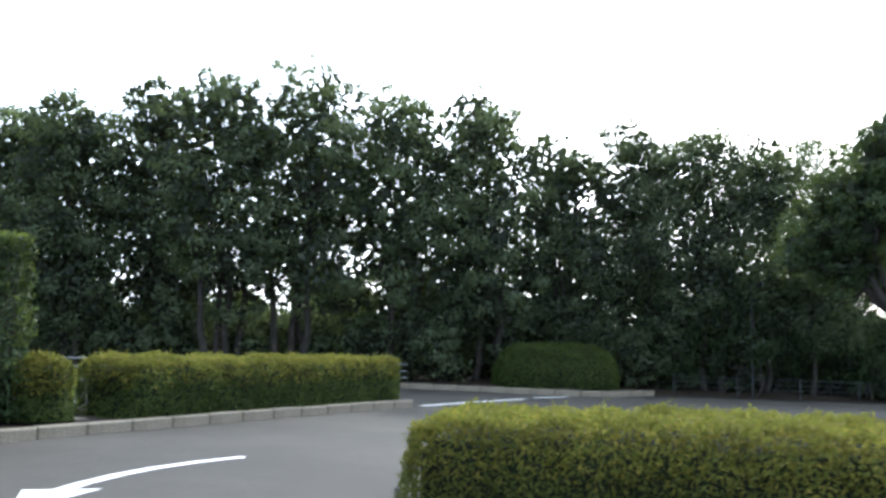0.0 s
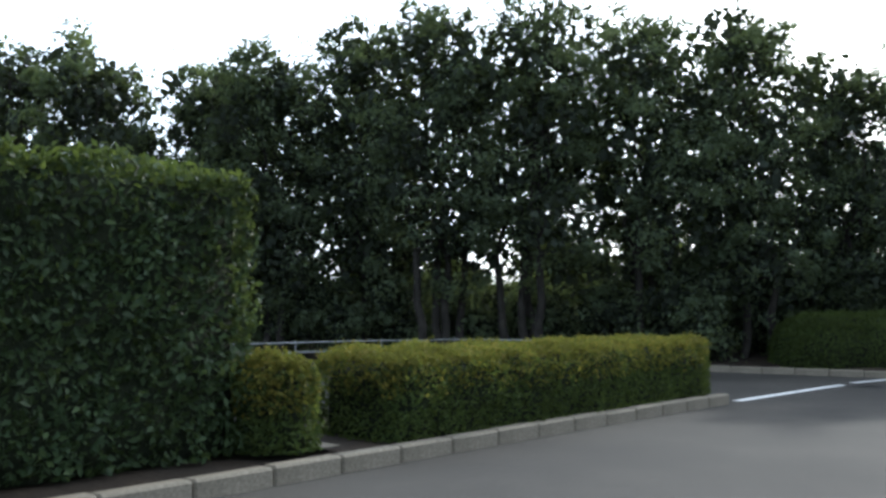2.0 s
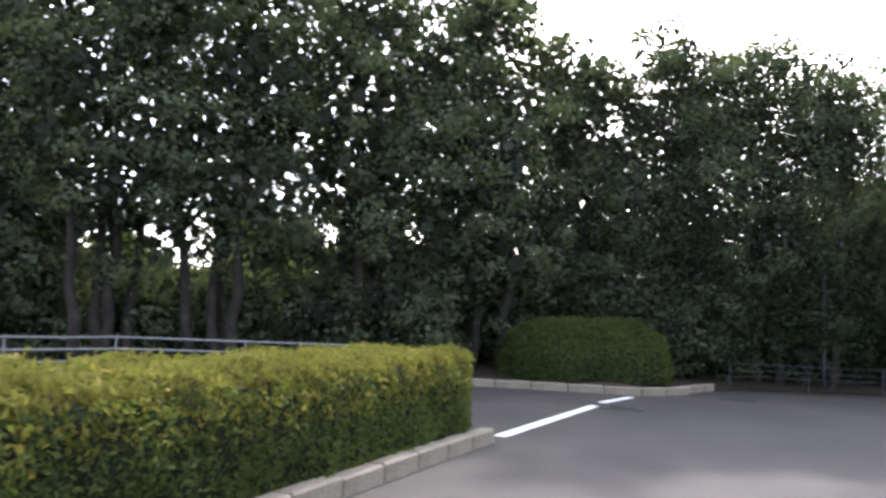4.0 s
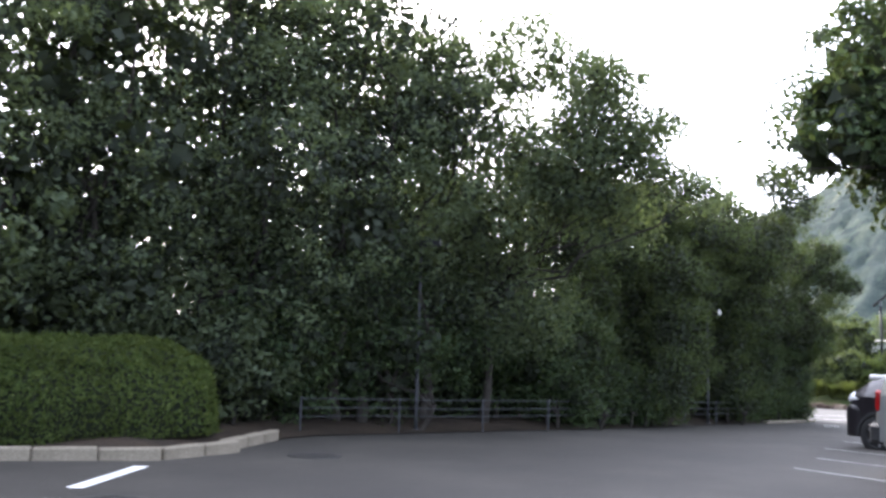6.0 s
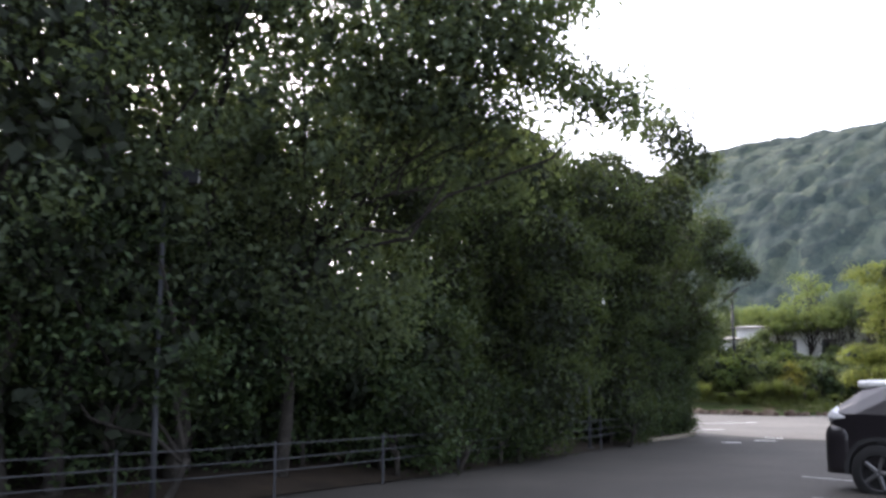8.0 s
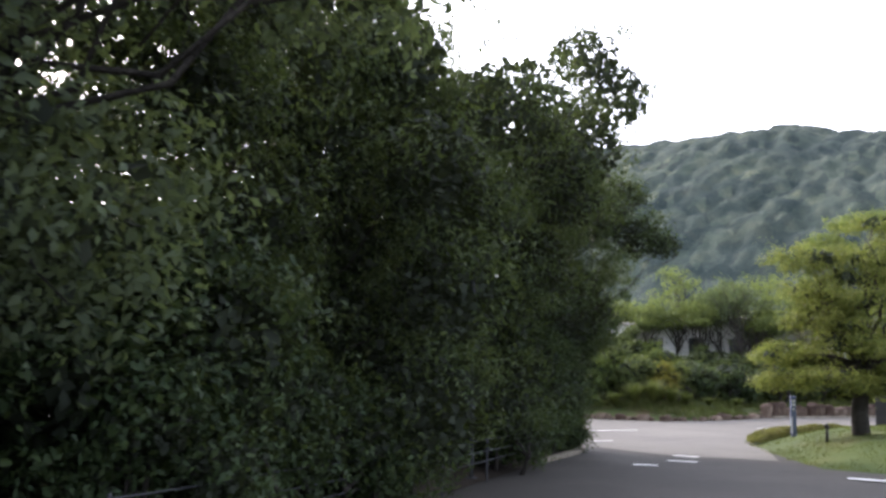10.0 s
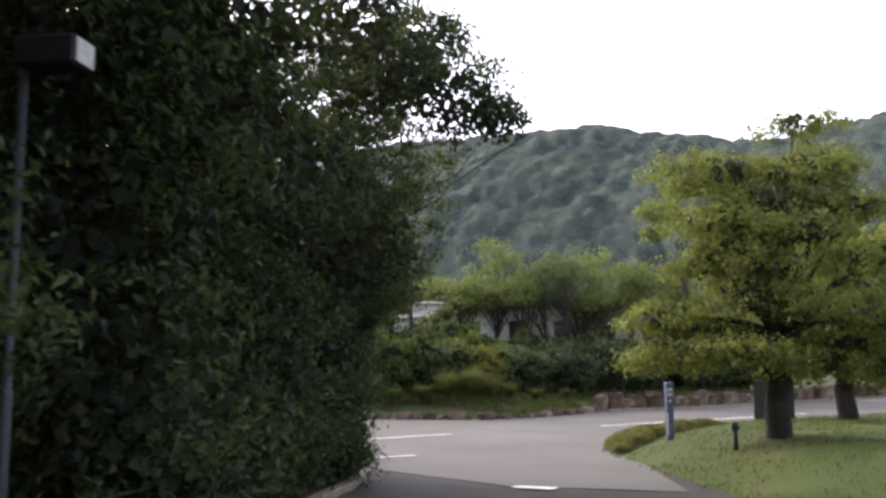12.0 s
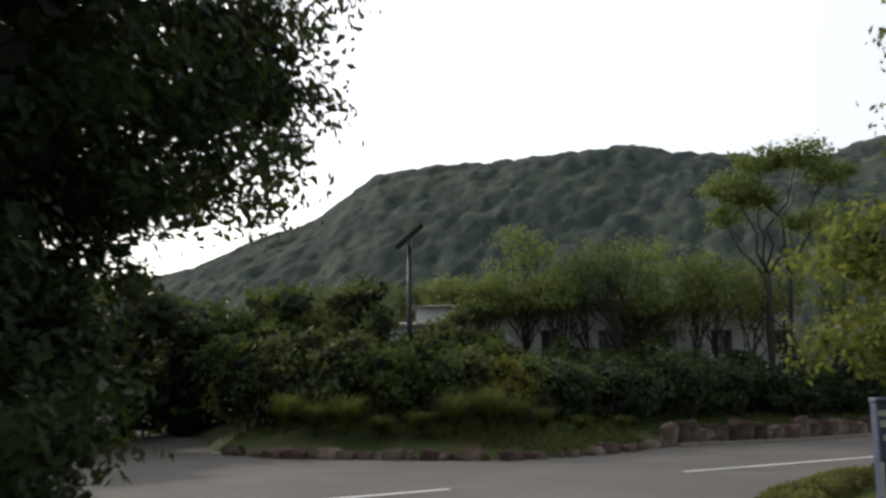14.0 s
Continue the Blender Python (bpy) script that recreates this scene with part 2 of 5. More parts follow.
# ---- plants ----
def leaf_cloud(name, pos, size, mat, parent=None, out=None, spread=1.0, droop=0.0, seed=0, wide=0.5, label=""):
    """One mesh of kite-shaped leaves folded along the midrib, at the given places. out: the way that each leaf roughly faces."""
    rng = np.random.default_rng(seed)
    n = len(pos)
    nrm = rng.normal(size=(n, 3)) * spread
    if out is not None:
        nrm += out
    nrm /= np.linalg.norm(nrm, axis=1)[:, None] + 1e-9
    along = rng.normal(size=(n, 3))
    along[:, 2] -= droop
    along -= nrm * (along * nrm).sum(1)[:, None]
    along /= np.linalg.norm(along, axis=1)[:, None] + 1e-9
    side = np.cross(nrm, along)
    ln = (size * rng.uniform(0.65, 1.35, n))[:, None]
    wd = ln * wide * 0.5
    v = np.empty((n, 4, 3))
    v[:, 0] = pos - along * ln * 0.5
    v[:, 1] = pos + side * wd + nrm * wd * 0.35 - along * ln * 0.05
    v[:, 2] = pos + along * ln * 0.5 - nrm * ln * 0.08
    v[:, 3] = pos - side * wd + nrm * wd * 0.35 - along * ln * 0.05
    base = np.arange(n)[:, None] * 4
    tri = np.concatenate([base + (0, 1, 2), base + (0, 2, 3)], 1).reshape(-1)
    me = bpy.data.meshes.new(name)
    me.vertices.add(4 * n)
    me.vertices.foreach_set("co", v.reshape(-1))
    me.loops.add(6 * n)
    me.loops.foreach_set("vertex_index", tri)
    me.polygons.add(2 * n)
    me.polygons.foreach_set("loop_start", np.arange(0, 6 * n, 3))
    me.polygons.foreach_set("loop_total", np.full(2 * n, 3))
    me.update(calc_edges=True)
    me.materials.append(mat)
    ob = new(name, me)
    if parent:
        ob.parent = parent
    if label:
        tagged(ob, label)
    return ob


def tube(bm, pts, radii, sides=7):
    """A tapered limb through the points."""
    rings = []
    for i, (p, r) in enumerate(zip(pts, radii)):
        p = Vector(p)
        way = (Vector(pts[min(i + 1, len(pts) - 1)]) - Vector(pts[max(i - 1, 0)])).normalized()
        a = way.orthogonal().normalized()
        if rings:
            a = (last - way * last.dot(way)).normalized()
        last = a
        b = way.cross(a)
        rings.append([bm.verts.new(p + (a * math.cos(k * math.tau / sides) + b * math.sin(k * math.tau / sides)) * r) for k in range(sides)])
    for r0, r1 in zip(rings, rings[1:]):
        for k in range(sides):
            bm.faces.new((r0[k], r0[(k + 1) % sides], r1[(k + 1) % sides], r1[k]))
    bm.faces.new(rings[0][::-1])
    bm.faces.new(rings[-1])


def limb(rng, a, b, r0, r1, wobble=0.12, n=5):
    a, b = np.array(a, float), np.array(b, float)
    span = np.linalg.norm(b - a)
    pts = [a + (b - a) * k / n + rng.normal(size=3) * wobble * span * 0.2 * math.sin(math.pi * k / n) for k in range(n + 1)]
    return pts, [r0 + (r1 - r0) * k / n for k in range(n + 1)]


def tree(name, label, x, y, lobes, leaves, size, mat, seed, trunk_r=0.14, fork=1.5, stems=1, clump=26, loose=0.3, lean=(0, 0), group="", level=None, droop=0.3, hollow=0.55, limbs=True, core=0.0, core_top=99.0, core_gap=(99.0, 99.0), inner=1.0, limb_r=1.0, inner_size=0.36, wide=0.5):
    """A tree: trunk with limbs to each lobe of the crown, and leaves in clumps over the lobes (x, y, z, rx, ry, rz from its foot)."""
    rng = np.random.default_rng(seed)
    foot = empty(name, x, y, level)
    tagged(foot, label, "tree", group)
    bm = bmesh.new()
    for s in range(stems):
        o = rng.normal(size=2) * 0.3 * (stems > 1)
        top = np.array([lean[0] + o[0] * 1.5, lean[1] + o[1] * 1.5, fork])
        tube(bm, *limb(rng, (o[0], o[1], -0.25), top, trunk_r * 1.15, trunk_r * 0.75, 0.1), 8)
        for i, (lx, ly, lz, rx, ry, rz) in enumerate(lobes):
            if not limbs or i % stems != s:
                continue
            end = np.array([lx, ly, lz + 0.3 * rz])
            tube(bm, *limb(rng, top - (0, 0, 0.1), end, trunk_r * 0.6 * limb_r, 0.003 + 0.012 * limb_r, 0.3), 6)
            for k in range(2):
                d = rng.normal(size=3)
                d /= np.linalg.norm(d)
                mid = top + (end - top) * rng.uniform(0.45, 0.9)
                tube(bm, *limb(rng, mid, np.array([lx, ly, lz]) + d * (rx, ry, rz) * 0.85, trunk_r * 0.22 * limb_r, 0.006, 0.25, 4), 4)
    part("trunk", bm, M_BARK, foot, smooth=True)
    # Dark leaves fill the lobes and stand in for shade inside the crown.
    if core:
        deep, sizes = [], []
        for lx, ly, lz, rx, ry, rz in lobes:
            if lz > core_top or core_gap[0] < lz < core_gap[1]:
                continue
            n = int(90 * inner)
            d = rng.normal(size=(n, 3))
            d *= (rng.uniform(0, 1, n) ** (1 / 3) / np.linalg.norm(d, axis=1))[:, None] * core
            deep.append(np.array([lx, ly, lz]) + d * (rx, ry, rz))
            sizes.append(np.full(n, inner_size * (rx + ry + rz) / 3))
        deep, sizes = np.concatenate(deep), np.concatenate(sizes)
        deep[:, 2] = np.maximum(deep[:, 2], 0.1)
        leaf_cloud("inner_foliage", deep, sizes, M_SHADE_LEAF, foot, None, 1.0, 0.3, seed + 3, 0.85, "inner leaves of the crown, their shade in the dark colour")
    vol = np.array([l[3] * l[4] + l[4] * l[5] + l[3] * l[5] for l in lobes])
    counts = np.maximum(1, leaves * vol / vol.sum() / clump).astype(int)
    spots, faces_out = [], []
    for (lx, ly, lz, rx, ry, rz), c in zip(lobes, counts):
        d = rng.normal(size=(c, 3))
        d /= np.linalg.norm(d, axis=1)[:, None]
        rad = rng.uniform(hollow ** 3, 1.0, c) ** (1 / 3) * (1 + 0.09 * rng.normal(size=c))
        centre = np.array([lx, ly, lz]) + d * rad[:, None] * (rx, ry, rz)
        spread = loose * rng.uniform(0.6, 1.3, c)
        puff = rng.normal(size=(c, clump, 3))
        pts = centre[:, None, :] + puff * spread[:, None, None] * (1, 1, 0.7)
        spots.append(pts.reshape(-1, 3))
        faces_out.append(np.repeat(d * (0.35, 0.35, 0.2) + (0, 0, 0.4), clump, 0) + 0.45 * puff.reshape(-1, 3))
    pts, out = np.concatenate(spots), np.concatenate(faces_out)
    keep = pts[:, 2] > 0.03
    leaf_cloud("crown", pts[keep], size, mat, foot, out[keep], 0.55, droop, seed + 1, wide)
    return foot


def lobes_for(rng, h, r, z0, n, squash=0.8):
    """Lobes that fill a crown from z0 to h of radius r."""
    out = []
    for i in range(n):
        f = (i + 0.5) / n
        a = i * 2.4 + rng.uniform(0, 1)
        env = math.sin(math.pi * min(1, 0.22 + 0.72 * f)) ** 0.6
        q = r * 0.55 * env * (0.35 + 0.65 * rng.uniform())
        lr = r * rng.uniform(0.42, 0.6) * (0.75 + 0.25 * env)
        z = z0 + lr * squash * 0.8 + (h - z0 - lr * squash * 1.7) * f
        out.append((q * math.cos(a), q * math.sin(a), z, lr, lr, lr * squash))
    return out


def rounded_core(bm, lx, ly, h, r, inset):
    """A box with rounded edges, a little smaller than the hedge that covers it."""
    bmesh.ops.create_cube(bm, size=1)
    bmesh.ops.subdivide_edges(bm, edges=bm.edges[:], cuts=7, use_grid_fill=True)
    for v in bm.verts:
        p = Vector((v.co.x * lx, v.co.y * ly, (v.co.z + 0.5) * h))
        c = Vector((min(max(p.x, -lx / 2 + r), lx / 2 - r), min(max(p.y, -ly / 2 + r), ly / 2 - r), min(p.z, h - r)))
        d = p - c
        v.co = c + d.normalized() * min(d.length, r) if d.length > 1e-6 else p
        v.co.x *= 1 - 2 * inset / lx
        v.co.y *= 1 - 2 * inset / ly
        v.co.z *= 1 - inset / h


def hedge(name, label, x, y, turn, lx, ly, h, r, per_m2, size, side_mat, top_mat, seed, level=None, rough=0.05, top_share=0.5, droop=-0.4):
    """A clipped hedge: solid core with the shade of its twiggy inside in its colour, clipped leaves over sides and top,
    and paler leaves on top.
    """
    rng = np.random.default_rng(seed)
    foot = empty(name, x, y, level, turn)
    tagged(foot, label, "hedge")
    bm = bmesh.new()
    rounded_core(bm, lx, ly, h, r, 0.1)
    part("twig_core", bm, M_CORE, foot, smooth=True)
    areas = np.array([lx * h, lx * h, ly * h, ly * h, lx * ly])
    n = int(areas.sum() * per_m2)
    face = rng.choice(5, n, p=areas / areas.sum())
    u, w = rng.uniform(-0.5, 0.5, n), rng.uniform(0, 1, n)
    p = np.zeros((n, 3))
    p[face == 0] = np.c_[u * lx, u * 0 - ly / 2, w * h][face == 0]
    p[face == 1] = np.c_[u * lx, u * 0 + ly / 2, w * h][face == 1]
    p[face == 2] = np.c_[u * 0 - lx / 2, u * ly, w * h][face == 2]
    p[face == 3] = np.c_[u * 0 + lx / 2, u * ly, w * h][face == 3]
    p[face == 4] = np.c_[u * lx, (w - 0.5) * ly, u * 0 + h][face == 4]
    c = np.c_[np.clip(p[:, 0], -lx / 2 + r, lx / 2 - r), np.clip(p[:, 1], -ly / 2 + r, ly / 2 - r), np.minimum(p[:, 2], h - r)]
    d = p - c
    ln = np.linalg.norm(d, axis=1)[:, None] + 1e-9
    out = d / ln
    p = c + out * np.minimum(ln, r)
    lump = np.array([noise.noise(Vector(q) * 2.2 + Vector((seed, 0, 0))) + 0.6 * noise.noise(Vector(q) * 6.5) for q in p])
    p += out * (lump * rough * 1.6 + rng.normal(size=n) * rough * 0.5 - 0.02)[:, None]
    p[:, 2] = np.maximum(p[:, 2], 0.03)
    high = (p[:, 2] > h - r * 1.1 - rng.uniform(0, 0.16, n)) & (rng.uniform(size=n) < top_share + 0.5 * (out[:, 2] > 0.6))
    leaf_cloud("clipped_foliage", p[~high], size, side_mat, foot, out[~high] * 0.9, 0.9, droop, seed + 1)
    leaf_cloud("new_growth", p[high] + (0, 0, 0.015), size * 1.1, top_mat, foot, out[high] * 0.6, 0.9, -1.2, seed + 2, label="paler leaves towards the top")
    return foot


# ---- hedges and bushes of the car park ----
hedge("clipped_hedge", "long low clipped green hedge behind a concrete kerb", -2.95, 15.35, 60.4, 6.8, 1.25, 0.81, 0.26, 2100, 0.048, M_HEDGE, M_HEDGE_GOLD, 11, 0.15)
hedge("round_bush", "small rounded clipped green bush at a tall hedge's end", -5.0, 11.42, 60.4, 0.74, 0.74, 0.82, 0.36, 2100, 0.048, M_HEDGE, M_HEDGE_GOLD, 12, 0.18)
# Dark bluish-green leaf, with the shadow on this hedge in its colour too.
hedge("tall_hedge", "tall dark clipped hedge like a wall", -7.6, 8.5, 60.4, 7.2, 1.7, 2.28, 0.1, 900, 0.075, M_LEAF_NEAR, M_HEDGE, 13, 0.18, 0.07, 0.3)
hedge("golden_hedge", "low clipped golden-green hedge on a kerbed island", 2.4, 6.75, -16, 5.2, 1.7, 0.68, 0.3, 3000, 0.038, M_HEDGE_MIX, M_HEDGE_GOLD, 14, 0.02)
hedge("mound_bush", "large dome-shaped clipped green bush in a kerbed bed", 3.4, 27.5, 12, 3.8, 2.2, 1.3, 0.95, 1000, 0.06, M_HEDGE, M_HEDGE, 15, 0.02)

# ---- tree belt ----
R = random.Random(5)
BELT = [(-23, 27, 10.2), (-19.5, 28, 10.2), (-16.5, 27, 9.2), (-13.6, 28, 8.7), (-11.2, 27, 8.9), (-8.9, 27.5, 9.5), (-6.6, 26.5, 9.6), (-4.2, 27, 10.2), (-1.5, 28, 9.6), (1.2, 28.5, 9.6),
        (3.9, 30.0, 8.6), (6.4, 29.8, 9.2), (8.6, 30.0, 9.4), (10.6, 30.2, 8.9), (13.4, 33.2, 6.2)]
for i, (x, y, h) in enumerate(BELT):
    rng = np.random.default_rng(100 + i)
    thin, tall = i == 13, i in (6, 7, 8)
    crown = lobes_for(rng, h - base_level(x, y), 3.0 if tall else 2.6, 1.5 if tall else 0.8, 15 if tall else 18)
    tree("belt_tree", "tall dark broadleaved tree with bare lower stems" if tall else "tall dark broadleaved tree in a dense belt", x, y, crown, 8000 if i < 3 else 25000 if i > 9 else 19000, 0.2 if i < 3 else 0.102 if i > 9 else 0.13, M_LEAF, 200 + i, 0.11, 2.8 if tall else 2.4, 4 if tall else 2, 100, 0.23, group="trees of the belt",
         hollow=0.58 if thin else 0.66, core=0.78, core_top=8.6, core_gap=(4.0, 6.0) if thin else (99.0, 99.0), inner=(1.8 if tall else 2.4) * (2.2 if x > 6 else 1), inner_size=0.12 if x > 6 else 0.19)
tree("spreading_tree", "dark tree with thin branches reaching over the car park", 12.0, 29.6, [(-0.4, -0.8, 4.4, 1.5, 1.3, 1.0), (0.2, -1.6, 5.7, 1.4, 1.2, 0.8), (-0.2, -1.4, 7.5, 1.6, 1.4, 0.9), (1.1, -2.0, 7.3, 1.0, 0.9, 0.55), (1.3, -2.6, 5.5, 1.1, 0.9, 0.45),
     (2.0, -3.2, 5.2, 0.9, 0.8, 0.3), (2.2, -3.7, 4.75, 0.8, 0.7, 0.28), (1.6, -2.2, 4.2, 0.9, 0.8, 0.5), (0.3, -0.6, 2.6, 1.5, 1.2, 1.0), (-0.5, 0.2, 6.2, 1.8, 1.6, 1.3), (0.9, -1.9, 6.3, 1.0, 0.8, 0.5), (0.7, -1.5, 4.9, 1.1, 0.9, 0.5), (1.2, -2.3, 4.7, 0.9, 0.8, 0.35), (1.6, -3.2, 6.2, 0.8, 0.7, 0.4), (1.0, -2.7, 6.9, 0.9, 0.8, 0.5), (1.3, -2.4, 6.0, 1.0, 0.9, 0.8), (0.8, -1.8, 5.2, 1.2, 1.0, 0.9)], 42000, 0.1, M_LEAF, 260, 0.09, 2.6, 1, 30, 0.2, hollow=0.25, core=0.75, inner=1.3, inner_size=0.15, limb_r=0.6)
for i in range(22):
    x = -25 + 1.9 * i
    y = 27.8 + (x > 4) * 1.5 + R.uniform(-0.3, 0.5)
    if 0.0 < x < 6.5:
        y += 1.7
    if 7 < x < 10.5:
        y += 0.1
    close = x > 10.5
    if close:
        y += 0.75
    rng = np.random.default_rng(300 + i)
    h = R.uniform(2.2, 3.0) if x < 1 else R.uniform(2.8, 4.4)
    # Darker leaf beyond x 4: overhanging trees' shade is put into its colour.
    tree("understory_shrub", "dark leafy shrub under the tree belt", x, y, lobes_for(rng, h, 1.5, 0.0, 7), 8000 if x > 4 else 4200 if x > -12 else 2500, 0.09 if x > 4 else 0.135, M_LEAF_NEAR if x > 4 else M_LEAF, 330 + i, 0.05, 0.5, 2, 60, 0.2, group="shrubs under the belt", hollow=0.75, core=0.75, inner=2.2, inner_size=0.23)
for i, (x, y, h) in enumerate([(6.2, 29.0, 2.2), (4.7, 30.2, 2.6), (14.0, 29.5, 1.8), (14.8, 29.75, 2.2), (15.8, 29.9, 1.9), (16.9, 30.05, 1.5), (18.0, 30.3, 1.5), (22.6, 31.6, 1.3), (24.2, 32.1, 1.5), (25.8, 32.6, 1.4), (27.0, 33.2, 1.2)]):
    rng = np.random.default_rng(390 + i)
    tree("roadside_shrub", "leafy green shrub hanging over the low fence", x, y, lobes_for(rng, h, 1.05, 0.0, 7), 3000 if i < 2 else 5000, 0.13 if i < 2 else 0.078, M_LEAF if i < 2 else M_LEAF_NEAR, 393 + i, 0.04, 0.4, 2, 50, 0.15, group="shrubs over the fence", hollow=0.7, core=0.72, inner=3.0, inner_size=0.17)
for i in range(15):
    x = -27 + 2.9 * i
    y = 31.5 + R.uniform(-0.4, 0.6) + (x > 2) * 1.2
    rng = np.random.default_rng(350 + i)
    tree("back_shrub", "dense dark shrub deep in the tree belt", x, y, lobes_for(rng, R.uniform(3.2, 4.4) * 1.0, 2.1, 0.0, 5), 1700, 0.25, M_LEAF, 370 + i, 0.06, 0.5, 2, 30, 0.3, group="shrubs deep in the belt", core=0.9, inner=3.5, inner_size=0.34)
for i in range(14):
    x = -25.5 + 2.9 * i
    rng = np.random.default_rng(620 + i)
    tree("back_shrub", "dense dark shrub deep in the tree belt", x, 33.4 + (x > 2) * 1.2, lobes_for(rng, 2.4, 2.0, 0.0, 5, 0.6), 700, 0.28, M_LEAF, 640 + i, 0.06, 0.5, 2, 30, 0.3, group="shrubs deep in the belt", core=0.9, inner=1.7, inner_size=0.45)
for i, (x, y) in enumerate(((13.9, 35.4), (11.9, 36.6), (16.6, 34.0), (19.4, 34.7), (22.2, 35.4), (25.0, 36.2), (27.4, 37.2))):
    rng = np.random.default_rng(660 + i)
    tree("back_shrub", "dense dark shrub deep in the tree belt", x, y, lobes_for(rng, 3.0, 2.1, 0.0, 5), 900, 0.28, M_LEAF, 670 + i, 0.06, 0.5, 2, 30, 0.3, group="shrubs deep in the belt", core=0.9, inner=1.7, inner_size=0.45)
NEAR = [(14.6, 30.7, 6.3, 2.1), (17.0, 31.3, 6.5, 2.3), (19.4, 31.9, 6.6, 2.3), (21.9, 32.7, 6.0, 2.3), (24.3, 33.3, 6.2, 2.3), (26.7, 34.2, 6.2, 2.2)]
EXTRA = {1: [(2.2, -1.6, 3.6, 0.8, 0.6, 0.8), (1.2, -0.6, 5.6, 1.2, 1.0, 0.9), (0.6, -1.9, 1.2, 0.9, 0.7, 0.9), (0.7, -2.0, 2.5, 0.9, 0.7, 0.9), (0.6, -1.9, 3.8, 1.0, 0.8, 0.9)], 2: [(-0.8, -0.8, 5.9, 1.2, 1.0, 0.9), (1.2, -0.4, 5.6, 1.2, 1.1, 1.0), (0.5, -2.2, 5.2, 1.2, 1.0, 0.9)], 3: [(1.3, -3.0, 6.3, 0.9, 0.8, 0.8), (1.1, -2.6, 7.0, 0.8, 0.8, 0.6), (-1.3, -1.2, 5.4, 1.3, 1.1, 1.0), (0.3, -2.0, 3.4, 0.9, 0.8, 0.8), (0.2, -1.4, 2.5, 1.1, 0.7, 1.0), (0.2, -2.8, 5.2, 1.1, 1.0, 0.9), (0.3, -2.6, 4.4, 0.8, 0.8, 0.6), (0.2, -1.6, 1.3, 1.1, 0.7, 1.0), (0.5, -1.4, 5.0, 1.1, 0.9, 0.9), (0.9, -0.8, 6.2, 1.2, 1.0, 0.9)],
         4: [(-0.6, -2.4, 5.8, 1.1, 1.0, 0.8), (0.6, -2.0, 5.0, 1.0, 0.9, 0.7), (0.4, -1.3, 1.4, 1.3, 0.8, 1.2), (0.4, -1.6, 3.2, 1.3, 0.9, 1.0)], 5: [(0.1, -3.5, 4.6, 0.8, 0.7, 0.5), (0.2, -4.0, 4.35, 0.55, 0.5, 0.35), (-0.1, -2.8, 5.0, 0.9, 0.8, 0.6), (0.5, -2.9, 5.5, 0.8, 0.7, 0.5), (1.0, -2.0, 5.4, 1.2, 1.0, 0.8), (0.4, -1.5, 1.4, 0.85, 0.7, 1.1), (0.7, -1.8, 3.2, 1.3, 0.9, 1.1)]}
for i, (x, y, h, r) in enumerate(NEAR):
    rng = np.random.default_rng(400 + i)
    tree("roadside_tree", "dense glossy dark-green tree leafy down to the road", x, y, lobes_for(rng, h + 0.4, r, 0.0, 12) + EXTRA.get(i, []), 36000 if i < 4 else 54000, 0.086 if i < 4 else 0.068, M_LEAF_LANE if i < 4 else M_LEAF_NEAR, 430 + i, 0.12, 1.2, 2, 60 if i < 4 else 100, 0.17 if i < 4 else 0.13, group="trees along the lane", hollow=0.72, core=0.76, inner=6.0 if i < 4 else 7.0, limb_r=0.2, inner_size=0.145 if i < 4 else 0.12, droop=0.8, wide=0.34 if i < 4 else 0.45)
tree("corner_tree", "dark glossy tree overhanging the mouth of the lane", 28.6, 34.9,
     [(0.5, -2.2, 4.6, 1.15, 0.9, 0.8), (0.8, -2.15, 3.8, 1.0, 0.85, 0.6), (0.65, -2.0, 3.05, 0.9, 0.8, 0.45), (0.2, -1.7, 5.4, 1.2, 1.0, 0.7), (-0.6, -0.8, 5.4, 1.5, 1.4, 1.0), (-0.7, -1.6, 3.6, 1.2, 1.1, 1.2), (-0.45, -1.1, 2.3, 1.0, 0.9, 0.8), (-0.35, -1.6, 2.75, 0.9, 0.75, 0.6), (-0.9, -1.9, 2.4, 0.9, 0.8, 0.9),
      (-0.3, -0.75, 1.5, 1.0, 0.9, 0.8), (-0.1, -0.4, 0.8, 0.9, 0.85, 0.7), (-0.9, -1.4, 1.5, 1.1, 1.0, 1.1), (-1.3, -1.5, 0.7, 0.9, 0.8, 0.7), (0.9, 0.6, 1.4, 1.0, 1.0, 1.2), (0.5, 0.4, 2.8, 1.1, 1.1, 0.9), (-0.9, -1.9, 0.5, 0.75, 0.65, 0.6), (-0.85, -1.9, 1.4, 0.75, 0.65, 0.6), (-1.0, -2.2, 0.6, 0.6, 0.5, 0.6), (0.6, -1.9, 2.6, 0.85, 0.7, 0.32), (0.1, -1.9, 2.5, 0.8, 0.7, 0.35), (-0.25, -2.0, 0.35, 0.38, 0.32, 0.4), (-0.22, -2.0, 0.95, 0.36, 0.3, 0.42), (-0.2, -2.0, 1.55, 0.36, 0.3, 0.42), (-0.15, -2.0, 2.1, 0.4, 0.32, 0.35)],
     112000, 0.066, M_LEAF_NEAR, 480, 0.07, 1.6, 3, 90, 0.12, hollow=0.55, core=0.72, core_top=3.3, core_gap=(2.42, 2.9), inner=6.5, limb_r=0.6, inner_size=0.15)
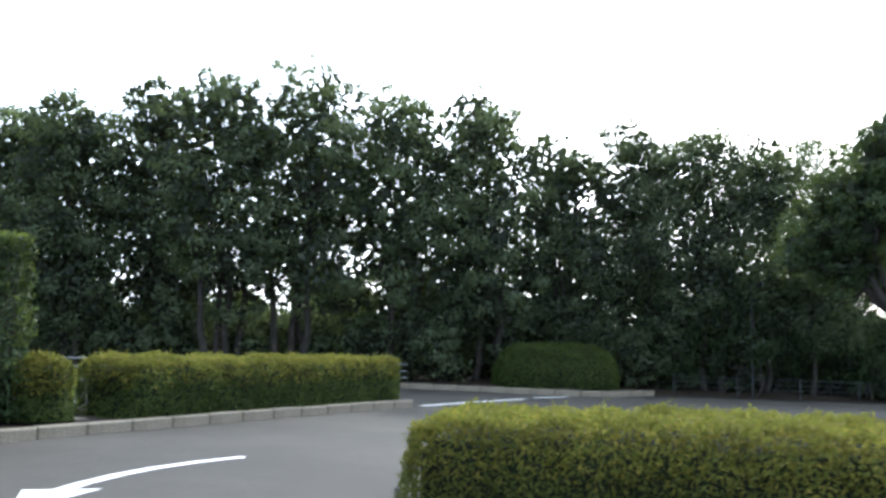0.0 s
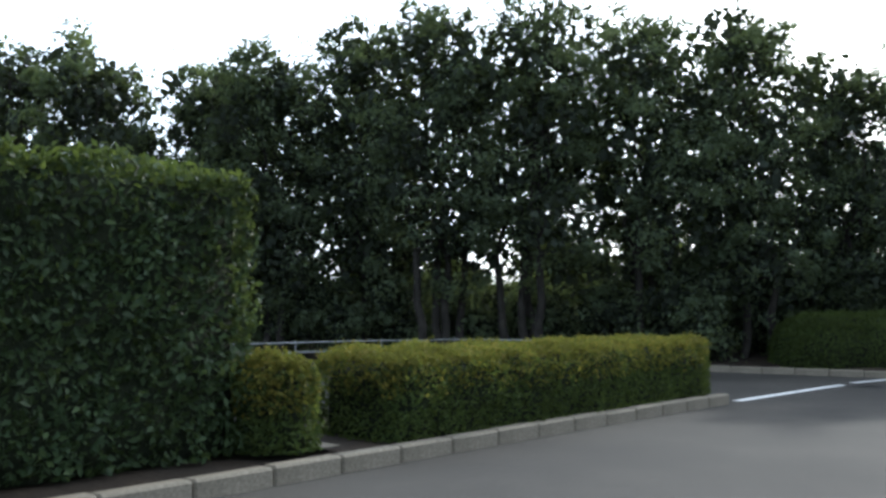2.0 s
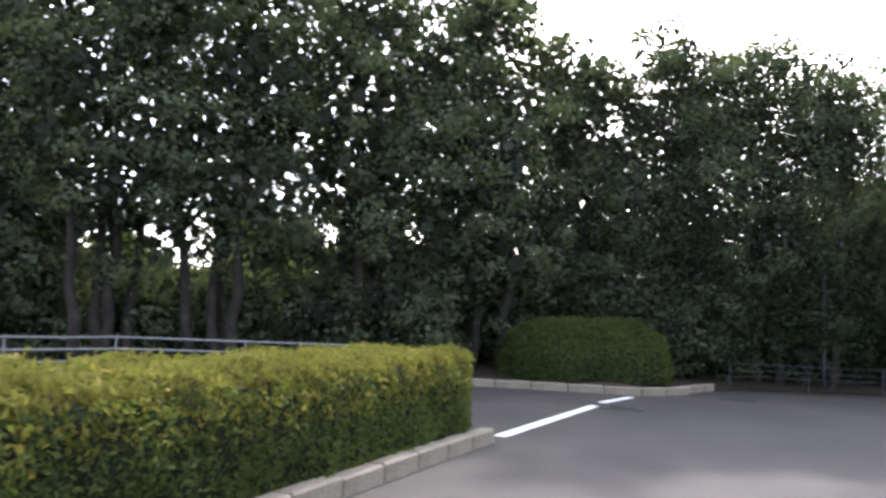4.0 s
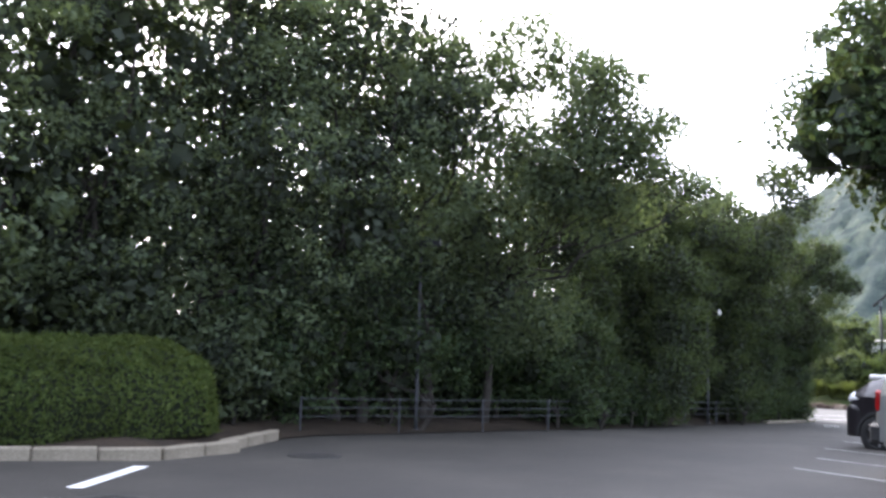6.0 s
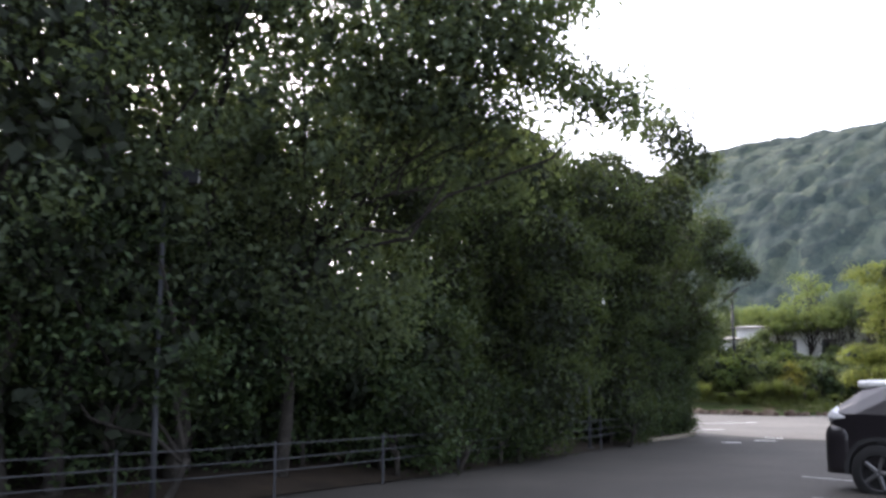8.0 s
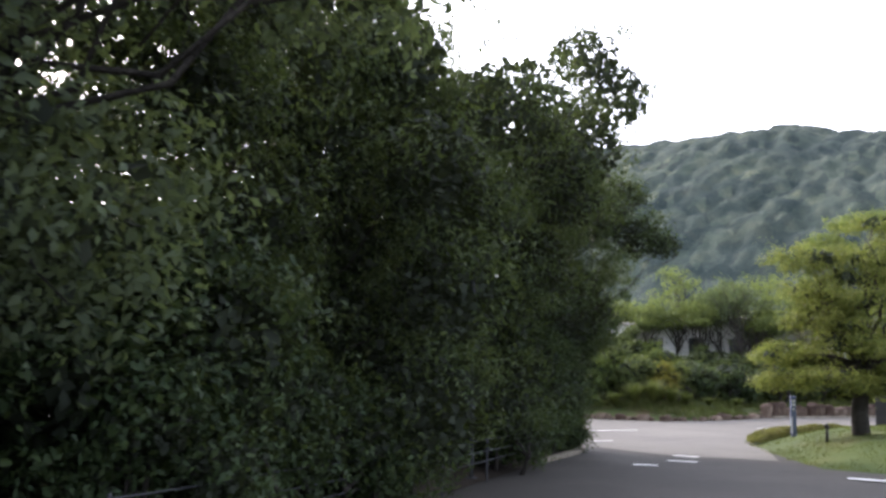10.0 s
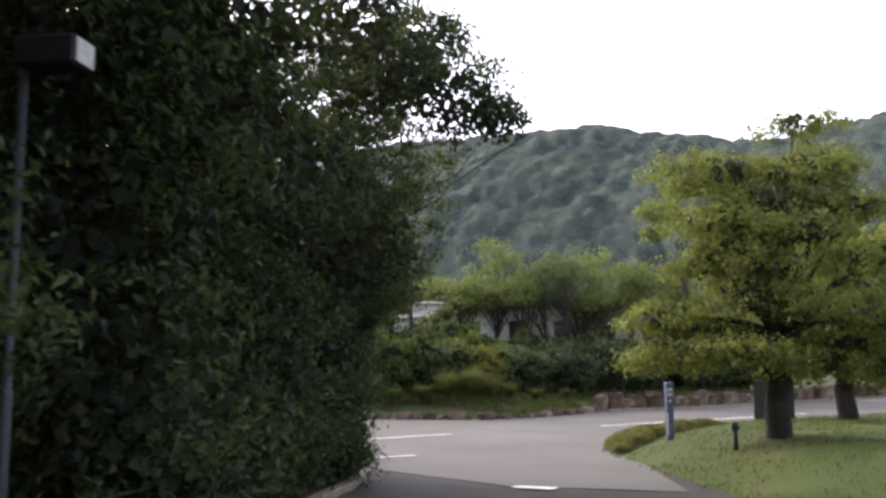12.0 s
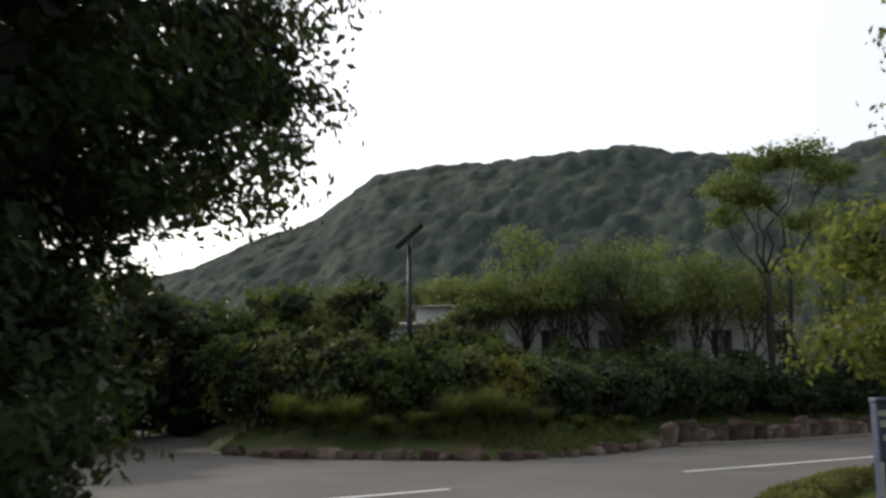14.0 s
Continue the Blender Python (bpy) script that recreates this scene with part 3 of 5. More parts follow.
tree("car_park_tree", "dark broadleaved tree over the parked cars", 8.75, 17.5, [(-0.7, 0.85, 3.8, 1.15, 1.15, 1.0), (-1.15, 1.15, 3.4, 0.75, 0.75, 0.65), (-0.5, 0.6, 4.5, 1.0, 1.0, 0.7), (0.6, -0.4, 4.2, 1.3, 1.3, 1.1), (0.2, 0.0, 5.4, 1.1, 1.1, 0.8), (-0.6, 0.6, 3.0, 0.7, 0.7, 0.5)],
     26000, 0.08, M_LEAF_NEAR, 77, 0.15, 2.2, 1, 60, 0.12, hollow=0.6, core=0.75, inner=1.4)

# ---- hill ----
RIDGE = [(-40, 44), (-20, 56), (-8, 54), (-2.4, 51), (0.2, 50), (2.8, 50.3), (7.7, 51.9), (12.5, 53.6), (19, 53.6), (24.5, 51.6), (28.5, 48.8), (32.4, 41), (36.3, 37), (40.6, 31.5), (48, 22), (60, 8), (75, 1)]


def ridge(a):
    for (a0, h0), (a1, h1) in zip(RIDGE, RIDGE[1:]):
        if a0 <= a <= a1:
            return h0 + (h1 - h0) * (a - a0) / (a1 - a0)
    return 0.0


def hill_point(a, f):
    """A place on the slope: a degrees round from the east, f from foot (0) to crest (1) and over it."""
    d = 190 + 310 * f
    rise = math.sin(min(f, 1.0) * math.pi / 2) ** 0.85 if f <= 1 else 1 - 0.5 * (f - 1)
    z = ridge(a) * (2.6 if a < 30 else 2.6 - 0.1 * min(1, (a - 30) / 5)) * rise * (1 + 0.06 * noise.noise(Vector((a * 0.12, f * 3, 4))) + 0.02 * noise.noise(Vector((a * 0.6, f * 9, 8)))) - 22.0
    return Vector((25 + d * math.cos(radians(a)), 30 + d * math.sin(radians(a)), z))


NA, NF = 480, 130
vs, spread = [], []
for i in range(NA):
    a = -40 + i * 115 / (NA - 1)
    out = Vector((-0.6 * math.cos(radians(a)), -0.6 * math.sin(radians(a)), 0.75))
    for j in range(NF):
        f = 1.25 * j / (NF - 1)
        v = hill_point(a, f)
        # crowns stand upright on the slope: their spacing is set along the slope's contour and its height
        q = Vector((radians(a) * (190 + 310 * f), v.z * 0.9, f * 6))
        spread.append((q.x / 6.5, q.y / 6.5))
        gap, fine = noise.voronoi(q / 6.5)[0][0], noise.voronoi(q / 3.1)[0][0]
        vs.append(v + out * (2.9 * max(0.0, 1 - gap * gap * 1.5) + 1.5 * max(0.0, 1 - fine * fine * 1.5) + 1.6 * noise.noise(q * 0.07) - 0.5))
fs = [(i * NF + j, (i + 1) * NF + j, (i + 1) * NF + j + 1, i * NF + j + 1) for i in range(NA - 1) for j in range(NF - 1)]
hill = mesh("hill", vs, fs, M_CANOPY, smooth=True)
layer = hill.data.uv_layers.new(name="crowns")
corner = np.empty(len(hill.data.loops), int)
hill.data.loops.foreach_get("vertex_index", corner)
layer.data.foreach_set("uv", np.array(spread)[corner].reshape(-1))
tagged(hill, "wooded hill with a rounded crest in the distance", "hill", kind="structure")

# ---- kerbs, beds and paint ----
def along(poly, step):
    """Places and headings every step metres along a line of points."""
    out, rest = [], 0.0
    for (x0, y0), (x1, y1) in zip(poly, poly[1:]):
        n = math.hypot(x1 - x0, y1 - y0)
        s = rest
        while s < n:
            out.append((x0 + (x1 - x0) * s / n, y0 + (y1 - y0) * s / n, math.degrees(math.atan2(y1 - y0, x1 - x0))))
            s += step
        rest = s - n
    return out


def block(bm, sx, sy, sz, at=(0, 0, 0), bevel=0.0, turn=0.0):
    geom = bmesh.ops.create_cube(bm, size=1)["verts"]
    bmesh.ops.transform(bm, verts=geom, matrix=pose(*at, 0, 0, turn) @ Matrix.Diagonal((sx, sy, sz, 1)))
    if bevel:
        es = {e for v in geom for e in v.link_edges}
        bmesh.ops.bevel(bm, geom=list(es), offset=bevel, segments=1, affect="EDGES")


def kerb(name, label, poly, stone=0.7, high=0.15, seed=1):
    rnd = random.Random(seed)
    foot = new(name)
    tagged(foot, label, "kerb", kind="structure")
    bm = bmesh.new()
    block(bm, stone - 0.012, 0.16, high + 0.12, (0, 0, (high - 0.12) / 2), 0.018)
    first = None
    for x, y, a in along(poly, stone):
        cx, cy = x + stone / 2 * math.cos(radians(a)), y + stone / 2 * math.sin(radians(a))
        if first is None:
            first = ob = part("kerb_stone", bm, M_KERB, foot)
        else:
            ob = new("kerb_stone", first.data)
            ob.parent = foot
        ob.matrix_world = pose(cx, cy, base_level(cx, cy) + rnd.uniform(-0.006, 0.006), 0, 0, a + rnd.uniform(-0.6, 0.6))
    return foot


def flat(name, label, pts, mat=None, rise=0.008):
    """Paint on the road, from its outline."""
    ob = mesh(name, [(x, y, base_level(x, y) + rise) for x, y in pts], [tuple(range(len(pts)))], mat or M_PAINT)
    return tagged(ob, label, "road marking", kind="structure")


def stripe(name, label, pts, wide, rise=0.008, taper=1.0, group="", mat=None):
    left, right = [], []
    for i, (x, y) in enumerate(pts):
        (x0, y0), (x1, y1) = pts[max(i - 1, 0)], pts[min(i + 1, len(pts) - 1)]
        n = math.hypot(x1 - x0, y1 - y0)
        w = wide / 2 * (1 + (taper - 1) * i / max(1, len(pts) - 1))
        left.append((x - (y1 - y0) / n * w, y + (x1 - x0) / n * w))
        right.append((x + (y1 - y0) / n * w, y - (x1 - x0) / n * w))
    k = len(pts)
    vs = [(x, y, base_level(x, y) + rise) for x, y in left + right]
    ob = mesh(name, vs, [(i, k + i, k + i + 1, i + 1) for i in range(k - 1)], mat or M_PAINT)
    return tagged(ob, label, "road marking", group, "structure")


def split(a, b, n):
    return [(a[0] + (b[0] - a[0]) * i / n, a[1] + (b[1] - a[1]) * i / n) for i in range(n + 1)]


kerb("kerb_west", "pale concrete kerb stones before the low hedge", [(-9.6, 2.2), (-5.07, 10.16), (-0.86, 17.62), (-0.95, 18.4), (-1.9, 18.6)])
kerb("kerb_bed", "pale concrete kerb stones round the dome-shaped bush", [(-6.5, 27.2), (0.4, 26.1), (3.75, 25.25), (4.5, 25.65), (6.1, 27.35)], seed=2)
kerb("kerb_island", "low concrete kerb stones round the golden hedge", [(-0.2, 6.9), (-0.24, 7.5), (0.05, 7.95), (2.5, 7.9), (5.1, 7.2)], 0.6, 0.08, 3)
kerb("kerb_corner", "low worn kerb at the corner of the trees", [(24.6, 31.75), (27.4, 32.4), (29.0, 33.0), (30.1, 34.2), (30.6, 36)], 0.6, 0.08, 4)
bed = patch("planting_bed", [(-10.4, 2.4), (-5.15, 10.2), (-0.95, 17.6), (-1.05, 18.35), (-1.9, 18.5), (-7, 12.6), (-13, 3)], 0.6, lambda x, y, d: 0.12 + 0.03 * noise.noise(Vector((x * 3, y * 3, 0))), M_SOIL, 0.1)
tagged(bed, "bare brown soil of the hedge bed", "planting bed", kind="structure")
walkway = patch("path", [(-4.86, 11.15), (-4.5, 11.75), (-9.5, 14.8), (-9.9, 14.0)], 0.5, lambda x, y, d: 0.165, M_KERB, 0.16)
tagged(walkway, "narrow pale concrete footpath between the hedges", "path", kind="structure")
bed2 = patch("soil_bed", [(-45, 30), (-20, 27.4), (-6.5, 27.25), (0.4, 26.15), (3.75, 25.3), (4.45, 25.7), (6.0, 27.35), (7.4, 28.2), (10.4, 28.6), (14, 29.1), (18, 29.95), (21.5, 30.9), (25, 31.8), (28.9, 33.05), (30, 34.3), (30.4, 38), (24, 52), (10, 60), (-45, 60)], 1.3,
             lambda x, y, d: 0.1 + 0.25 * min(d, 4) / 4 + 0.06 * noise.noise(Vector((x, y, 0))), M_SOIL, 0.02)
tagged(bed2, "dark leaf-strewn soil under the trees", "soil", kind="structure")

stripe("line", "worn white arrow shaft curving on the asphalt", [(-2.06, 9.66), (-2.4, 9.2), (-2.68, 8.7), (-2.86, 8.2), (-2.97, 7.7), (-3.02, 7.25)], 0.11, taper=1.4)
flat("arrow_head", "worn white arrow head painted on the asphalt", [(-3.3, 7.3), (-2.72, 7.45), (-2.98, 6.4)])
stripe("line", "long worn white line painted across the lane", split((-0.4, 18.45), (2.05, 22.6), 8), 0.16)
stripe("line", "short worn white line beside a kerb", split((2.35, 23.2), (3.4, 24.65), 4), 0.16)
stripe("line", "white edge line of the cross road", split((38.5, 35.5), (32.3, 38.7), 12), 0.14, 0.03)
stripe("line", "white dash at the mouth of the lane", split((32.45, 33.75), (30.2, 35.1), 6), 0.14, 0.03)
stripe("line", "white centre line of the cross road", split((42.9, 32.75), (51.6, 27.5), 16), 0.14, 0.03)
for a, b in (((25.3, 30.22), (25.43, 29.8)), ((28.15, 30.48), (28.11, 29.94)), ((26.73, 30.08), (26.75, 29.51)), ((25.3, 26.57), (25.2, 24.9))):
    stripe("dash", "short worn white dash on the lane", split(a, b, 1), 0.22, 0.028, group="dashes of the lane")
for a, b in (((11.6, 22.1), (10.9, 17.2)), ((13.55, 23.0), (12.85, 18.1)), ((15.8, 24.25), (15.0, 19.3)), ((18.3, 25.4), (17.5, 20.5))):
    stripe("bay_line", "thin faded white line of a parking bay", split(a, b, 3), 0.09, group="parking bay lines", mat=M_PAINT_WORN)
stripe("dash", "short white dash far along the cross road", split((44.1, 44.5), (44.6, 44.1), 1), 0.14, 0.03)


def drain_cover(x, y, turn):
    foot = empty("drain_cover", x, y, None, turn)
    tagged(foot, "dark cast-iron drain cover set in the asphalt", "drain cover", "drain covers")
    bm = bmesh.new()
    bmesh.ops.create_cone(bm, cap_ends=True, segments=28, radius1=0.36, radius2=0.35, depth=0.016, matrix=pose(0, 0, 0.006))
    part("cover_rim", bm, M_IRON, foot)
    for k in range(5):
        bm = bmesh.new()
        block(bm, 0.5 - 0.08 * abs(k - 2), 0.035, 0.006, (0, (k - 2) * 0.1, 0.016), 0.002)
        part("bar", bm, M_IRON, foot)


M_IRON = earthy("cast_iron", [(0.3, (0.02, 0.02, 0.02)), (0.6, (0.035, 0.033, 0.03)), (0.8, (0.05, 0.045, 0.04))], 6, 60, 0.6, 0.5, 0.004)
drain_cover(2.4, 22.3, 10)
drain_cover(5.8, 25.2, 40)

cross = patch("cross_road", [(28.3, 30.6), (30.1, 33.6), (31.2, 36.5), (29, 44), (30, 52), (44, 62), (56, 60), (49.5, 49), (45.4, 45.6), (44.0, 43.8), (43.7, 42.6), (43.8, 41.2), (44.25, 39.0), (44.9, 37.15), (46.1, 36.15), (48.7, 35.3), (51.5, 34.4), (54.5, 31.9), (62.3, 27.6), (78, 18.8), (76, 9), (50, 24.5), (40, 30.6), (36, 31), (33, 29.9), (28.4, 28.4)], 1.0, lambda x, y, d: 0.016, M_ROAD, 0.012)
tagged(cross, "worn grey-beige asphalt of the cross road, sunlight in its colour", "road", kind="structure")

# ---- grass island ----
ISLAND = [(34.1, 30.75), (31.1, 29.44), (28.4, 28.2), (26.95, 27.4), (26.7, 26.0), (28, 20), (36, 12), (48, 14), (51, 21), (46, 26.6), (40, 30.4), (36.5, 31.1)]


def island_rise(x, y, d):
    k = min(d / 2.6, 1)
    return 0.03 + 0.42 * k * k * (3 - 2 * k) + 0.03 * noise.noise(Vector((x * 1.3, y * 1.3, 0)))


turf = patch("lawn", ISLAND, 0.5, island_rise, M_TURF)
tagged(turf, "mown grass island with bare patches", "lawn", kind="structure")


def island_level(x, y):
    return base_level(x, y) + island_rise(x, y, edge_gap(ISLAND, x, y))


rng = np.random.default_rng(8)
blades = []
while len(blades) < 20000:
    x, y = rng.uniform(26.5, 44), rng.uniform(19, 31.2)
    if inside(ISLAND, x, y) and noise.noise(Vector((x * 0.9, y * 0.9, 7))) < 0.32:
        blades.append((x, y, island_level(x, y) + 0.02))
M_GRASS = leaf_material("grass_blade", (0.04, 0.064, 0.013), (0.062, 0.086, 0.018), (0.115, 0.115, 0.03), 0.3, 0.6)
grass = leaf_cloud("grass", np.array(blades), 0.075, M_GRASS, None, np.array([(0.3, 0.3, 0.1)] * len(blades)), 0.8, -3.0, 5, 0.16)
tagged(grass, "short uneven grass blades of the island", "grass", kind="stuff")

# the large layered tree
BIG = [(-0.5, -0.1, 1.1, 0.8, 0.75, 0.26), (-0.55, -0.75, 1.15, 0.85, 0.8, 0.28), (0.3, -1.5, 1.15, 0.9, 0.8, 0.28), (-0.75, 0.85, 4.6, 1.15, 1.05, 0.36), (-0.5, -0.6, 4.5, 1.1, 1.0, 0.3), (0.2, 1.75, 1.2, 0.85, 0.75, 0.42), (0.3, 1.8, 1.85, 0.85, 0.75, 0.36), (-1.3, 0.3, 1.35, 0.85, 0.8, 0.3), (0.1, -1.0, 1.4, 0.95, 0.9, 0.32), (-0.5, 1.1, 1.3, 0.8, 0.8, 0.28), (-0.5, 1.6, 1.95, 0.95, 0.9, 0.34), (0.5, 1.0, 1.7, 1.0, 0.9, 0.34), (0.4, -1.3, 1.8, 1.2, 1.1, 0.38), (-0.9, 0.1, 2.2, 1.1, 1.0, 0.34), (-1.0, -1.0, 2.0, 1.0, 0.9, 0.34), (-0.1, 1.05, 2.9, 1.0, 0.85, 0.3), (-0.9, 0.7, 3.6, 1.0, 0.9, 0.28), (-0.9, -0.5, 3.4, 1.0, 0.9, 0.28), (-1.0, 0.1, 2.75, 0.9, 0.9, 0.3), (-0.7, 0.5, 3.05, 1.1, 0.9, 0.3), (0.4, -1.5, 2.95, 1.2, 1.1, 0.36),
       (0.2, 1.0, 3.85, 1.0, 0.85, 0.28), (-0.6, 0.1, 4.05, 1.1, 1.0, 0.3), (0.4, -1.1, 4.0, 1.2, 1.0, 0.34), (0.1, 0.5, 4.75, 0.9, 0.8, 0.25), (0.1, -0.6, 4.85, 0.9, 0.8, 0.28), (0.1, -0.4, 5.6, 0.75, 0.75, 0.24), (1.2, 0.2, 2.5, 1.1, 1.1, 0.36), (1.1, 0.2, 3.5, 1.0, 1.1, 0.34)]
BIG = [(a, b, c - 0.16 * max(0, c - 1.6), rx, ry, rz * 0.75) for a, b, c, rx, ry, rz in BIG]
tree("layered_tree", "broad tree with flat tiers of yellow-green leaves on the lawn", 32.5, 27.55, BIG, 54000, 0.072, M_LEAF_WARM, 501, 0.19, 1.7, 1, 60, 0.12, level=island_level(32.5, 27.55), hollow=0.3, limb_r=0.6, core=0.6, inner=0.3, inner_size=0.3)
tree("lawn_tree", "second layered yellow-green tree farther over the lawn", 39.5, 26.4, [(a * 1.1, b * 1.1, c * 0.95, d * 1.1, e * 1.1, f) for a, b, c, d, e, f in BIG], 6000, 0.21, M_LEAF_WARM, 503, 0.2, 1.9, 1, 30, 0.22, level=island_level(39.5, 26.4), hollow=0.3)

M_BLUE = earthy("blue_grey_paint", [(0.3, (0.068, 0.085, 0.14)), (0.6, (0.092, 0.112, 0.175)), (0.8, (0.125, 0.145, 0.205))], 4, 40, 0.5, 0.2, 0.003, 0.4)
M_WHITE = earthy("white_paint", [(0.3, (0.5, 0.49, 0.46)), (0.6, (0.64, 0.63, 0.6)), (0.8, (0.74, 0.73, 0.7))], 1.2, 30, 0.6, 0.2, 0.004)
M_BLACK = earthy("black_board", [(0.3, (0.012, 0.012, 0.013)), (0.6, (0.02, 0.02, 0.022)), (0.8, (0.03, 0.03, 0.03))], 3, 30, 0.5, 0.2, 0.003)


M_HEATH = leaf_material("low_cover_leaf", (0.07, 0.06, 0.026), (0.12, 0.1, 0.04), (0.19, 0.145, 0.06), 0.45)


def ground_cover(pts, wide, high, seed):
    """A low clipped strip of creeping shrubs along a curve."""
    rng = np.random.default_rng(seed)
    foot = new("ground_cover")
    tagged(foot, "low clipped strip of golden-brown creeping shrubs edging the lawn", "hedge")
    spots = along(pts, 0.02)
    n = 12000
    p, out = np.zeros((n, 3)), np.zeros((n, 3))
    for k in range(n):
        x, y, a = spots[rng.integers(len(spots))]
        f = rng.uniform(0, math.pi)
        c, up = math.cos(f), math.sin(f) ** 0.6
        nx, ny = -math.sin(radians(a)), math.cos(radians(a))
        end = min(1.0, 0.25 + 0.75 * min(math.dist((x, y), pts[0]), math.dist((x, y), pts[-1])) / 1.3)
        g = end + 0.35 * end * noise.noise(Vector((x * 1.6, y * 1.6, seed))) + rng.normal() * 0.06
        px, py = x + nx * c * wide * 0.5 * g + rng.normal() * 0.02, y + ny * c * wide * 0.5 * g + rng.normal() * 0.02
        p[k] = px, py, island_level(px, py) + 0.02 + high * up * g
        out[k] = nx * c, ny * c, up
    leaf_cloud("clipped_foliage", p, 0.06, M_HEATH, foot, out * 0.8, 0.9, -0.5, seed)
    bm = bmesh.new()
    line = along(pts, 0.3)[6:-4]
    # Core tube, with the shade under the leaves in its dark colour.
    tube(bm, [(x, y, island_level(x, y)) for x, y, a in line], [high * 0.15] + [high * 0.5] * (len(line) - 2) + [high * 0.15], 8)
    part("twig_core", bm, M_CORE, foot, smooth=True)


ground_cover([(33.75, 30.3), (34.6, 30.45), (36.3, 30.45), (38.0, 30.2), (39.2, 29.75), (40.2, 29.0)], 0.75, 0.27, 61)


def marker_post(x, y):
    foot = empty("marker_post", x, y, island_level(x, y), 25)
    tagged(foot, "blue-grey square marker post with white marks on the lawn", "post")
    bm = bmesh.new()
    block(bm, 0.13, 0.13, 1.05, (0, 0, 0.5), 0.012)
    part("post", bm, M_BLUE, foot)
    bm = bmesh.new()
    block(bm, 0.145, 0.145, 0.05, (0, 0, 1.04), 0.012)
    part("cap", bm, M_BLUE, foot)
    for z, w, h in ((0.93, 0.1, 0.05), (0.84, 0.09, 0.06), (0.72, 0.05, 0.05)):
        bm = bmesh.new()
        block(bm, 0.006, w, h, (-0.067, 0, z), 0.001)
        part("mark", bm, M_WHITE, foot, "white plain mark")
    bm = bmesh.new()
    block(bm, 0.006, 0.03, 0.42, (-0.067, 0.05, 0.3), 0.001)
    part("mark", bm, M_WHITE, foot, "white plain mark")


marker_post(34.55, 29.55)


def tap_post(x, y):
    foot = empty("garden_tap_post", x, y, island_level(x, y), 15)
    tagged(foot, "short dark post with a rounded head on the lawn", "post")
    foot.scale = (0.75, 0.75, 0.75)
    bm = bmesh.new()
    tube(bm, [(0, 0, -0.05), (0, 0, 0.2), (0.01, 0, 0.4)], [0.05, 0.045, 0.045], 10)
    part("post", bm, M_IRON, foot, smooth=True)
    bm = bmesh.new()
    tube(bm, [(0, 0, 0.38), (0.01, 0, 0.42), (0.01, 0, 0.5), (0.01, 0, 0.55)], [0.06, 0.075, 0.07, 0.03], 10)
    part("head", bm, M_IRON, foot, smooth=True)
    bm = bmesh.new()
    tube(bm, [(0, -0.02, 0.46), (-0.12, -0.06, 0.45)], [0.025, 0.02], 8)
    part("spout", bm, M_IRON, foot)


tap_post(31.7, 28.15)


def notice_board(x, y):
    foot = empty("notice_board", x, y, island_level(x, y) - 0.25, 65)
    foot.scale = (1.2, 1.2, 1.2)
    tagged(foot, "dark two-panel board on a thin pole behind a tree", "sign")
    for s in (-1, 1):
        bm = bmesh.new()
        block(bm, 0.39, 0.05, 0.95, (s * 0.215, 0, 0.5), 0.01)
        part("panel", bm, M_BLACK, foot)
    bm = bmesh.new()
    tube(bm, [(0, 0.05, -0.2), (0, 0.05, 1.02)], [0.025, 0.025], 8)
    part("pole", bm, M_GALV, foot)


notice_board(39.95, 27.98)


# ---- fences and lamps ----
def rail_fence(name, label, pts, zs, post_gap, post_h, r, seed, rise=0.1, steel=None):
    rnd = random.Random(seed)
    foot = new(name)
    tagged(foot, label, "fence")
    for x, y, a in along(pts, post_gap):
        bm = bmesh.new()
        z = base_level(x, y) + rise
        block(bm, 0.026, 0.032, post_h + 0.3, (x, y, z + post_h / 2 - 0.15), 0.008, a)
        part("post", bm, steel or M_FENCE, foot)
    for h in zs:
        bm = bmesh.new()
        line = [(x, y, base_level(x, y) + rise + h + rnd.uniform(-0.008, 0.008)) for x, y, a in along(pts, post_gap / 2)] + [(*pts[-1], base_level(*pts[-1]) + rise + h)]
        tube(bm, line, [r] * len(line), 6)
        part("rail", bm, steel or M_FENCE, foot, smooth=True)
    return foot


rail_fence("rail_fence", "low grey three-rail steel fence before the shrubs", [(7.2, 28.45), (9.2, 28.5), (11.17, 28.6), (13.12, 28.9), (16, 29.55), (19, 30.2), (22.6, 31.15)], (0.26, 0.4, 0.56), 2.0, 0.6, 0.0075, 1, 0.05)
rail_fence("rail_fence", "grey three-rail steel fence along the far footpath", [(-12.0, 13.0), (-8.6, 20.5), (-5.8, 24.6), (-1.0, 25.9)], (0.26, 0.45, 0.64), 2.2, 0.68, 0.016, 2, 0.05, M_GALV)


